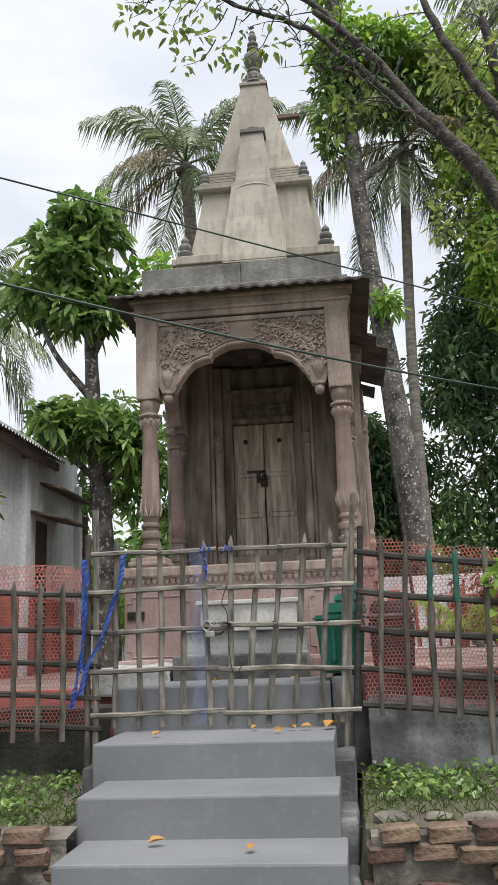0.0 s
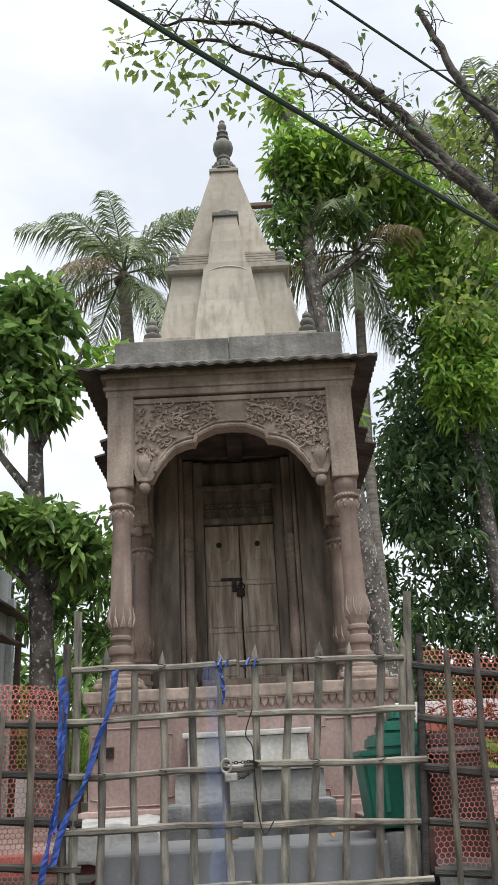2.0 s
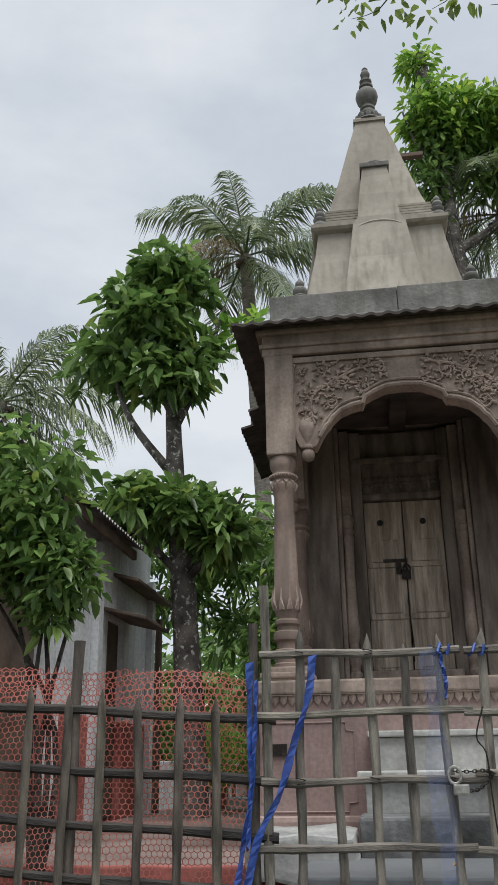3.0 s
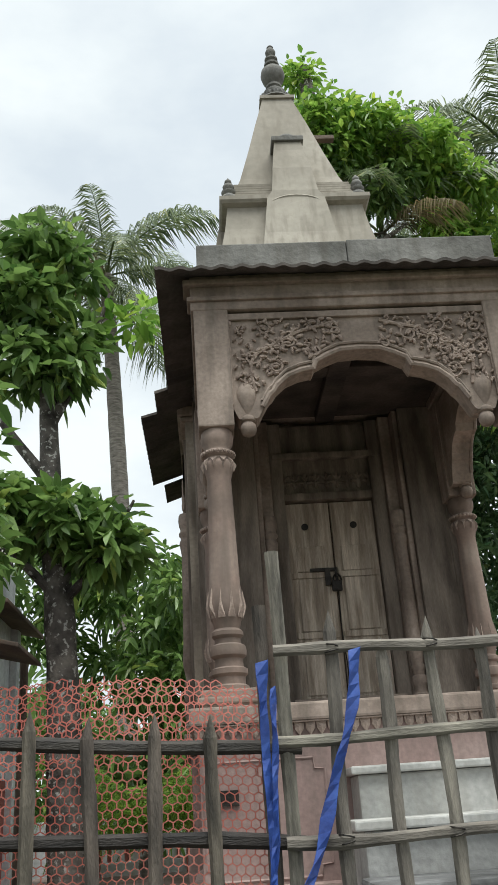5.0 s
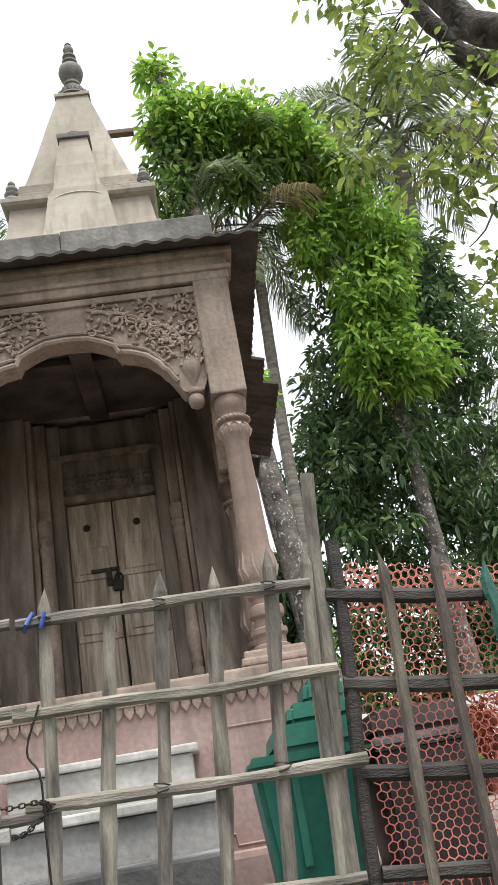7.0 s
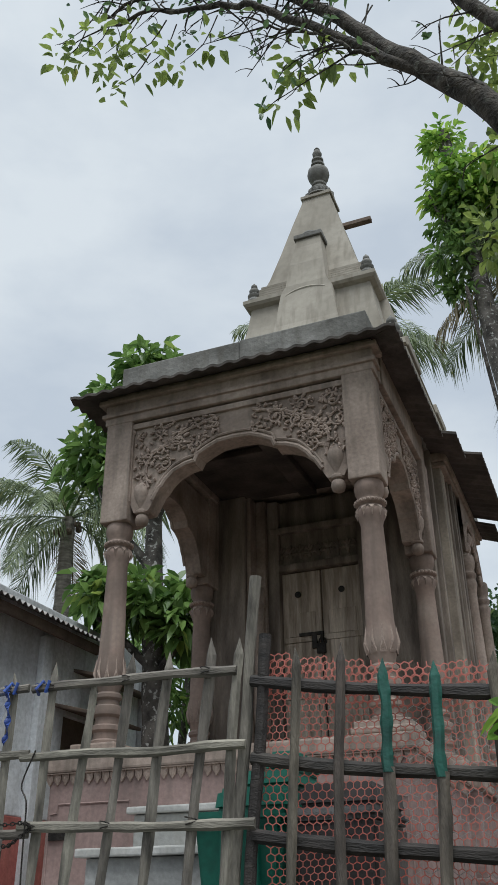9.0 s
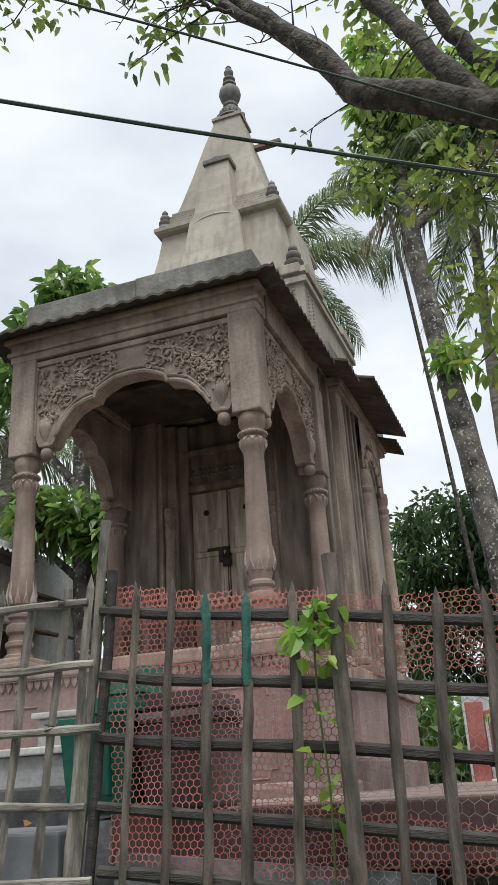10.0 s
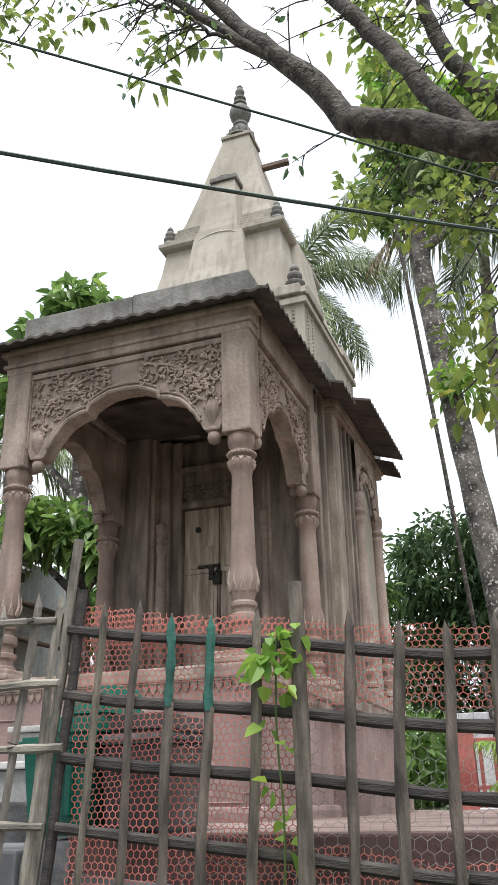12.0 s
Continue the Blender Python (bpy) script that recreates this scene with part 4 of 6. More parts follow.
fence_l = thing("bamboo_fence", "brown bamboo picket fence along the terrace", "fence")


def ltop(x):
    return 1.80 - 0.07 * (x + 1.65)


for i in range(15):
    x = -1.80 - 0.157 * i
    slat("picket", (x, 5.335, 0.93), (x + 0.01 * math.sin(i * 1.9), 5.335, ltop(x) + 0.085 + 0.015 * math.sin(i * 2.9)), 0.036, 0.014, BAMBOO_BROWN, fence_l, 0.06)
for dz in (0.0, -0.23, -0.43, -0.62, -0.80):
    slat("rail", (-1.56, 5.355, ltop(-1.6) + dz), (-2.9, 5.355, ltop(-2.9) + dz), 0.036, 0.014, BAMBOO_DARK, fence_l)
    slat("rail", (-2.85, 5.366, ltop(-2.85) + dz), (-4.3, 5.36, ltop(-4.3) + dz), 0.036, 0.014, BAMBOO_DARK, fence_l)
post("fence_post", -2.40, 5.38, 0.6, 2.14, 0.022, BAMBOO_BROWN, "thin bamboo pole standing in the fence")


def net(name, x0, x1, y, zlow, zhigh, label, cell=0.025, wire=0.0016, mat=None):
    """Plastic netting with six-sided holes, slightly slack."""
    verts, faces = [], []
    s = cell / math.sqrt(3)

    def strand(a, c):
        (xa, za), (xc, zc) = a, c
        xm = (xa + xc) / 2
        if xm < x0 or xm > x1 or min(za, zc) < zlow(xm) or max(za, zc) > zhigh(xm):
            return
        L = math.hypot(xc - xa, zc - za)
        px, pz = -(zc - za) / L * wire, (xc - xa) / L * wire
        k = len(verts)
        for x, z in ((xa + px, za + pz), (xa - px, za - pz), (xc - px, zc - pz), (xc + px, zc + pz)):
            verts.append((x + 0.022 * noise.noise((x * 4, z * 4, 5)), y + 0.03 * noise.noise((x * 3, z * 3, 2)), z + 0.026 * noise.noise((x * 3.3, z * 3.3, 9))))
        faces.append((k, k + 1, k + 2, k + 3))

    rows, cols = int(1.5 / (1.5 * s)), int((x1 - x0) / cell) + 2
    for j in range(rows):
        for i in range(cols):
            cx = x0 + i * cell + (cell / 2 if j % 2 else 0)
            cz = 0.85 + j * 1.5 * s
            t, ul, ll = (cx, cz + s), (cx - cell / 2, cz + s / 2), (cx - cell / 2, cz - s / 2)
            ur = (cx + cell / 2, cz + s / 2)
            strand(t, ul), strand(ul, ll), strand(t, ur)
    t = thing(name, label, "net", "safety nets")
    mesh_from("netting", verts, faces, mat or NET, t)


net("safety_net", 0.06, 0.95, 5.40, lambda x: 1.12 - 0.10 * x, lambda x: rtop(x) + 0.10, "orange plastic safety net tied behind the fence")
net("safety_net", 0.06, 3.0, 5.415, lambda x: rtop(x) - 0.03 - 0.14 * (x > 0.95), lambda x: rtop(x) + 0.12, "orange plastic safety net rolled along the top rail")
net("safety_net", 0.95, 3.0, 5.405, lambda x: 1.16 - 0.09 * x, lambda x: 1.33 - 0.09 * x, "sagging orange safety net at the foot of the fence")
net("wire_netting", 0.5, 3.0, 5.385, lambda x: 0.86, lambda x: rtop(x) + 0.02, "thin galvanised wire netting on the bamboo fence", 0.042, 0.0008, WIRE)
net("safety_net", -4.3, -1.66, 5.40, lambda x: 0.98, lambda x: ltop(x) + 0.17, "orange plastic safety net tied behind the fence")
net("safety_net", -4.3, -1.66, 5.418, lambda x: ltop(x) - 0.05, lambda x: ltop(x) + 0.18, "orange plastic safety net rolled along the top rail", 0.034)


def ribbon(bm, pts, w):
    pts = bend(pts, 26)
    prev = None
    for i, p in enumerate(pts):
        k = w * (0.75 + 0.5 * noise.noise((i * 0.37, w * 90, 0)))
        a = bm.verts.new(p + Vector((k, 0.01 * math.sin(i * 0.9), 0.004)))
        c = bm.verts.new(p + Vector((-k, -0.01 * math.sin(i * 0.9), -0.004)))
        if prev:
            bm.faces.new((prev[0], prev[1], c, a))
        prev = (a, c)


for pts, w in (([(-1.40, 5.30, 2.04), (-1.425, 5.30, 1.88), (-1.49, 5.31, 1.70), (-1.55, 5.31, 1.52), (-1.63, 5.31, 1.38), (-1.68, 5.31, 1.2)], 0.021),
               ([(-1.655, 5.30, 2.02), (-1.66, 5.30, 1.80), (-1.655, 5.30, 1.55), (-1.70, 5.31, 1.30), (-1.73, 5.31, 1.12)], 0.017),
               ([(-1.63, 5.295, 1.95), (-1.64, 5.295, 1.72), (-1.66, 5.295, 1.5), (-1.67, 5.295, 1.33)], 0.010),
               ([(-0.90, 5.32, 2.06), (-0.895, 5.318, 2.0), (-0.885, 5.318, 1.93), (-0.89, 5.318, 1.86)], 0.008)):
    bm = bmesh.new()
    ribbon(bm, pts, w)
    t = thing("plastic_strip", "torn blue plastic strip tied round the bamboo", "plastic strip", "blue strips")
    o = part("strip", bm, BLUE_PLASTIC, t)
    sol = o.modifiers.new("thickness", "SOLIDIFY")
    sol.thickness = 0.0025
bm = bmesh.new()
ribbon(bm, [(-0.945, 5.312, 2.05), (-0.935, 5.308, 1.85), (-0.94, 5.312, 1.6), (-0.93, 5.308, 1.3), (-0.935, 5.31, 1.02)], 0.052)
t = thing("plastic_strip", "wide thin see-through blue film hanging from the gate", "plastic strip", "blue strips")
o = part("strip", bm, BLUE_FILM, t)
sol = o.modifiers.new("thickness", "SOLIDIFY")
sol.thickness = 0.001
for x, z in ((-0.76, 2.045), (-0.895, 2.05)):
    t = thing("plastic_tie", "blue plastic tie knotted on the gate rail", "plastic strip", "blue strips")
    part("knot", tube(bmesh.new(), [(x + k * 0.012, 5.33 + 0.024 * math.sin(k * 1.9), z + 0.024 * math.cos(k * 1.9)) for k in range(-3, 4)], 0.006, 6), BLUE_PLASTIC, t)

# chain and padlock that hold the two leaves together
chain = thing("chain", "rusty steel chain holding the gate leaves together", "chain")
path = bend([(-0.895, 5.315, 1.575), (-0.87, 5.30, 1.545), (-0.82, 5.30, 1.53), (-0.78, 5.30, 1.55), (-0.745, 5.315, 1.585), (-0.77, 5.31, 1.60), (-0.83, 5.31, 1.597), (-0.89, 5.31, 1.60)], 30)
for k, (p, q) in enumerate(zip(path, path[1:])):
    c, d = (p + q) / 2, (q - p).normalized()
    side = d.cross(Vector((0, 1, 0))).normalized() if k % 2 else Vector((0, 1, 0))
    pts = [c + d * 0.0095 * math.cos(a) + side * 0.0055 * math.sin(a) for a in [2 * math.pi * j / 8 for j in range(9)]]
    part("link", tube(bmesh.new(), pts, 0.0022, 5), IRON, chain)
lock = thing("padlock", "small steel padlock hanging on the gate chain", "padlock")
bm = bmesh.new()
tube(bm, [(-0.885 + 0.024 * math.cos(a), 5.295, 1.585 + 0.03 * math.sin(a)) for a in [2 * math.pi * j / 14 for j in range(15)]], 0.006, 7)
part("shackle", bm, STEEL, lock)
part("lock_body", boxed(-0.895, -0.835, 5.285, 5.305, 1.515, 1.555, bevel=0.008), STEEL, lock)
wire = thing("wire", "loose wire hanging from the gate", "wire")
part("strand", tube(bmesh.new(), bend([(-0.755, 5.32, 1.83), (-0.79, 5.31, 1.72), (-0.76, 5.305, 1.66), (-0.755, 5.305, 1.52), (-0.745, 5.305, 1.36), (-0.72, 5.305, 1.29), (-0.68, 5.305, 1.34)], 26), 0.003, 5), IRON, wire)

# green bin with a stepped lid
bin_ = thing("waste_bin", "large dark green plastic bin with a stepped lid", "waste bin")


def tub(x0, x1, y0, y1, z0, z1, flare):
    bm = bmesh.new()
    frustum(bm, (x0 + x1) / 2, (y0 + y1) / 2, [((x1 - x0) / 2 - flare, (y1 - y0) / 2 - flare, z0), ((x1 - x0) / 2, (y1 - y0) / 2, z1)])
    bmesh.ops.bevel(bm, geom=list(bm.edges), offset=0.015, segments=2, affect="EDGES")
    return bm


part("bin_body", tub(-0.235, 0.075, 5.50, 5.94, 1.272, 1.60, 0.03), BIN_GREEN, bin_)
part("bin_rim", tub(-0.25, 0.085, 5.485, 5.955, 1.585, 1.625, 0.0), BIN_GREEN, bin_)
part("bin_lid", tub(-0.165, 0.08, 5.53, 5.95, 1.626, 1.70, -0.01), BIN_GREEN, bin_)
part("lid_step", tub(-0.105, 0.075, 5.60, 5.94, 1.701, 1.76, -0.01), BIN_GREEN, bin_)
part("lid_back", tub(-0.04, 0.07, 5.68, 5.93, 1.761, 1.83, -0.01), BIN_GREEN, bin_)
for k in range(2):
    x = -0.14 + k * 0.11
    part("bin_rib", boxed(x, x + 0.025, 5.495, 5.53, 1.34, 1.575, bevel=0.006), BIN_GREEN, bin_)

# the bin's shaded side as a separate tub, shadow put into its colour
box_ = thing("container", "shaded side of the green bin, built apart in dark grey", "container")
part("container_body", tub(0.10, 0.38, 5.52, 5.94, 1.272, 1.585, 0.02), BIN_SHADE, box_)
part("container_lid", tub(0.09, 0.39, 5.51, 5.945, 1.587, 1.625, 0.0), CONCRETE, box_, "grey lid rim on the bin's shaded side")
part("lid_top", tub(0.12, 0.37, 5.55, 5.93, 1.626, 1.70, -0.01), BIN_SHADE, box_)

# ---- terrace round the shrine, low walls and the bank's edging ----
terrace = thing("terrace", "faded pink cement terrace with a red painted edge", "terrace", kind="structure")
part("floor_slab", boxed(-3.638, -1.5, 6.15, 13.0, 0.7, 1.18, bevel=0.01), PINK_FLOOR, terrace)
part("floor_slab", boxed(-0.15, 4.6, 5.95, 13.0, 0.7, 1.285, bevel=0.01), PINK_FLOOR, terrace)
part("edge", boxed(-3.7, -1.52, 6.09, 6.148, 0.7, 1.2, bevel=0.01), RED_PAINT, terrace, "red painted terrace edge")
part("edge", boxed(0.03, 4.6, 5.455, 5.515, 1.08, 1.275, bevel=0.01), DARK_RED, terrace, "red painted terrace edge")
part("floor_slab", boxed(0.455, 4.6, 5.517, 5.948, 1.06, 1.28, bevel=0.008), PINK_FLOOR, terrace)
rub = boxed(-0.155, 0.45, 5.518, 5.946, 0.7, 1.262, bevel=0.02)
bmesh.ops.subdivide_edges(rub, edges=list(rub.edges), cuts=3, use_grid_fill=True)
for v in rub.verts:
    v.co.z += 0.012 * noise.noise(v.co * 14) - 0.006
part("bin_footing", rub, CONCRETE, terrace, "rough dark cement footing", smooth=True)
retain = thing("retaining_wall", "stained grey cement wall under the fence", "retaining wall", kind="structure")
bm = bmesh.new()
n = 60
front = []
for k in range(n + 1):
    x = 0.06 + 1.12 * k / n
    low = 0.76 - 0.10 * math.sin(min(x / 0.9, 1) * 2.2) + 0.13 * min(max((x - 0.6) / 0.4, 0), 1) + 0.02 * noise.noise((x * 5, 0, 0))
    front.append([bm.verts.new((x, 5.43 + d + 0.012 * noise.noise((x * 4, z, d)), z)) for d, z in ((0, 1.16 - 0.09 * x), (-0.02, 1.0 - 0.05 * x), (-0.03, low), (0.12, low - 0.2), (0.12, 1.16 - 0.09 * x))])
for a, c in zip(front, front[1:]):
    for i in range(5):
        bm.faces.new((a[i], a[(i + 1) % 5], c[(i + 1) % 5], c[i]))
part("wall_face", bm, CONCRETE, retain)

bm = bmesh.new()
prev = None
for k in range(90):
    x = -4.4 + 2.84 * k / 89
    cur = [bm.verts.new((x, 5.56 + d + 0.035 * noise.noise((x * 3, z * 4, d)), z + 0.02 * noise.noise((x * 4, 1, z)))) for d, z in ((0.4, 1.10), (0.02, 1.10), (-0.02, 0.95), (0.0, 0.8), (-0.06, 0.6))]
    if prev:
        for i in range(4):
            bm.faces.new((prev[i], prev[i + 1], cur[i + 1], cur[i]))
    prev = cur
# added soil face; its black colour stands in for the shadowed hollow here
bank = thing("retaining_wall", "dark soil wall below the bamboo fence, shade put into its colour", "retaining wall", kind="structure")
part("wall_face", bm, BANK_SHADE, bank, smooth=True)

rb = random.Random(31)
for k in range(14):
    x = -3.9 + 0.18 * k + rb.uniform(-0.05, 0.05) if k < 9 else 0.12 + 0.2 * (k - 9)
    y = 4.16 + rb.uniform(0, 0.12) if k < 9 else 4.18 + rb.uniform(0, 0.05)
    bm = bmesh.new()
    bmesh.ops.create_icosphere(bm, subdivisions=2, radius=1)
    r = rb.uniform(0.035, 0.06)
    for v in bm.verts:
        v.co = v.co * (1 + 0.35 * noise.noise(v.co * 1.7 + Vector((k * 3, 0, 0))))
        v.co = Vector((v.co.x * r * 1.5 + x, v.co.y * r + y, v.co.z * r * 0.6 + land(x, y) + r * 0.25))
    t = thing("rubble_stone", "rough mossy stone lying on the soil bank", "stone", "loose stones")
    part("stone", bm, MORTAR, t, smooth=True)

# the brick edging on both sides of the steps
rb = random.Random(11)
for x0, x1, yy, top, rows in ((0.02, 3.2, 4.02, 0.70, 6), (-4.4, -1.33, 4.03, 0.70, 6)):
    w = thing("brick_edging", "crumbling low brick wall holding back the soil bank", "brick wall", kind="structure")
    bm, prev = bmesh.new(), None
    for k in range(int((x1 - x0) / 0.03) + 1):
        x = x0 + 0.03 * k
        cur = [bm.verts.new((x, yy + 0.012 + 0.035 * noise.noise((x * 6, z * 9, 1)), z)) for z in [-0.05 + (top + 0.0) * j / 14 for j in range(15)]]
        cur.append(bm.verts.new((x, yy + 0.2, top - 0.03)))
        if prev:
            for a, b, c, d in zip(prev, prev[1:], cur[1:], cur):
                bm.faces.new((a, d, c, b))
        prev = cur
    part("mortar", bm, MORTAR, w, smooth=True)
    shapes = []
    for _ in range(6):
        bm = boxed(-0.098, 0.098, -0.055, 0.055, -0.034, 0.034, bevel=0.013)
        for v in bm.verts:
            v.co += Vector((rb.uniform(-1.4, 1.4), rb.uniform(-1, 1), rb.uniform(-0.8, 0.8))) * 0.006
        me = bpy.data.meshes.new("brick")
        bm.to_mesh(me)
        bm.free()
        me.materials.append(BRICK)
        shapes.append(me)
    for r in range(rows):
        z = top - 0.04 - r * 0.078
        x = x0 + (0.06 if r % 2 else 0.12)
        while x < x1:
            if rb.random() > (0.05 if r < 2 else 0.4):
                o = new("brick", rb.choice(shapes))
                o.parent = w
                o.location = (x, yy + (0.035 if r < 2 else 0.05) + rb.uniform(-0.015, 0.015), z + rb.uniform(-0.006, 0.006))
                o.rotation_euler = (rb.uniform(-0.08, 0.08), rb.uniform(-0.035, 0.035), rb.uniform(-0.08, 0.08))
                o.scale = (rb.uniform(0.75, 1.08), 1, rb.uniform(0.85, 1.05))
            x += rb.uniform(0.195, 0.235)


def low_wall(x0, x1, y, z1, mat, label, posts=RED_PAINT):
    """A low terrace parapet: square posts, a rail and pierced openings between bars."""
    t = thing("parapet", label, "low wall", "terrace parapets")
    part("rail", boxed(x0, x1, y - 0.06, y + 0.06, z1 - 0.08, z1, bevel=0.01), posts, t)
    part("foot", boxed(x0, x1, y - 0.07, y + 0.07, 1.14, 1.30, bevel=0.01), mat, t)
    n = int((x1 - x0) / 0.9)
    for k in range(n + 1):
        x = x0 + (x1 - x0) * k / n
        part("pier", boxed(x - 0.09, x + 0.09, y - 0.09, y + 0.09, 1.14, z1 + 0.1, bevel=0.01), posts, t)
        if k < n:
            for j in range(1, 6):
                u = x + (x1 - x0) / n * j / 6
                part("bar", boxed(u - 0.018, u + 0.018, y - 0.03, y + 0.03, 1.30, z1 - 0.08, bevel=0.004), posts, t)
            part("cross_bar", boxed(x + 0.09, x + (x1 - x0) / n - 0.09, y - 0.025, y + 0.025, 1.48, 1.52, bevel=0.004), posts, t)
    return t


low_wall(0.6, 5.1, 12.6, 2.0, WHITEWASH, "red painted terrace parapet with thin bars")
low_wall(-3.0, -2.0, 12.2, 1.9, WHITEWASH, "red painted terrace parapet with thin bars")
low = thing("low_wall", "white low wall at the back of the terrace", "low wall", kind="structure")
part("wall_face", boxed(0.4, 5.2, 13.2, 13.4, 1.0, 2.32, bevel=0.01), WHITEWASH, low)
part("wall_face", boxed(-4.4, -1.9, 12.8, 12.95, 1.0, 1.7, bevel=0.01), WHITEWASH, low)

# ---- the house beside the terrace ----
house = thing("house", "whitewashed house with a tin roof and red painted foot", "house")
for y0, y1 in ((8.3, 9.8), (10.35, 11.35)):
    part("wall_side", boxed(-3.82, -3.65, y0, y1, 2.05, 3.9, bevel=0.01), WHITEWASH, house)
    part("wall_foot", boxed(-3.83, -3.64, y0, y1, 0.9, 2.048, bevel=0.01), RED_PAINT, house, "red painted foot of the wall")
part("wall_over_door", boxed(-3.82, -3.65, 9.802, 10.348, 2.98, 3.9, bevel=0.01), WHITEWASH, house)
part("wall_end", boxed(-8.0, -3.822, 11.15, 11.35, 0.9, 3.9, bevel=0.01), WHITEWASH, house)
part("wall_near", boxed(-3.9, -3.76, 6.6, 8.28, 0.9, 3.9, bevel=0.01), BROWN_PLANK, house, "brown plank wall")
part("wall_front", boxed(-8.0, -3.91, 6.45, 6.59, 0.9, 3.9, bevel=0.01), WHITEWASH, house)
for y in (8.28, 9.3, 11.22):
    part("corner_post", boxed(-3.649, -3.58, y, y + 0.13, 0.95, 3.6, bevel=0.006), WHITEWASH, house)
part("downpipe", tube(bmesh.new(), [(-3.55, 11.4, 0.95), (-3.55, 11.4, 2.0), (-3.55, 11.4, 3.2)], 0.04, 10), BROWN_PLANK, house)
part("door", boxed(-3.76, -3.71, 9.802, 10.348, 1.2, 2.98, bevel=0.006), BROWN_PLANK, house, "dark brown plank door")
for y0, y1, z, reach in ((9.6, 10.55, 3.02, 0.42), (9.9, 11.5, 3.40, 0.26)):
    aw = boxed(-3.649, -3.649 + reach, y0, y1, z, z + 0.035, bevel=0.008)
    for v in aw.verts:
        v.co.z -= (v.co.x + 3.65) * 0.25
    part("awning", aw, BROWN_PLANK, house)
bm, prev = bmesh.new(), None
for k in range(301):
    y = 6.2 + 3.9 * k / 300
    w = 0.016 * math.sin(y * 2 * math.pi / 0.085)
    cur = [bm.verts.new((-3.40, y, 3.70 + w)), bm.verts.new((-5.6, y, 4.75 + w)), bm.verts.new((-8.2, y, 3.70 + w))]
    if prev:
        bm.faces.new((prev[0], cur[0], cur[1], prev[1]))
        bm.faces.new((prev[1], cur[1], cur[2], prev[2]))
    prev = cur
roof = part("roof", bm, TIN, house, "corrugated tin roof")
roof.modifiers.new("thickness", "SOLIDIFY").thickness = 0.006
part("fascia", boxed(-3.50, -3.46, 6.25, 10.05, 3.58, 3.67, bevel=0.004), BROWN_PLANK, house)


# ---- trees ----
def tree(name, label, trunk, radii, limbs, mat, group=""):
    """A tapered trunk with limbs; returns the thing and the limb ends."""
    t = thing(name, label, "tree", group)
    pts = bend(trunk, 22)
    rs = [radii[0] + (radii[1] - radii[0]) * k / 21 for k in range(22)]
    rs = [r * (1 + 0.12 * noise.noise((k * 0.8, r * 30, 1))) for k, r in enumerate(rs)]
    part("trunk", tube(bmesh.new(), pts, rs, 12), mat, t, smooth=True)
    for line, r in limbs:
        p = bend(line, 12)
        part("limb", tube(bmesh.new(), p, [r * (1 - 0.75 * k / 11) for k in range(12)], 7), mat, t, smooth=True)
    return t


def crown(t, seed, blobs, mat, length, width, count, clumps, droop=0.25, name="crown", clump=0.2, spread=0.9):
    """Leaf clumps over several uneven lobes; each clump hangs on a twig tip."""
    rng = np.random.default_rng(seed)
    centres = np.concatenate([blob_points(rng, c, s, max(3, int(clumps * k))) for c, s, k in blobs])
    v, f = clump_leaves(rng, centres, clump * rng.uniform(0.7, 1.3, len(centres)), count, length, width, spread, droop)
    return mesh_from(name, v, f, mat, t)


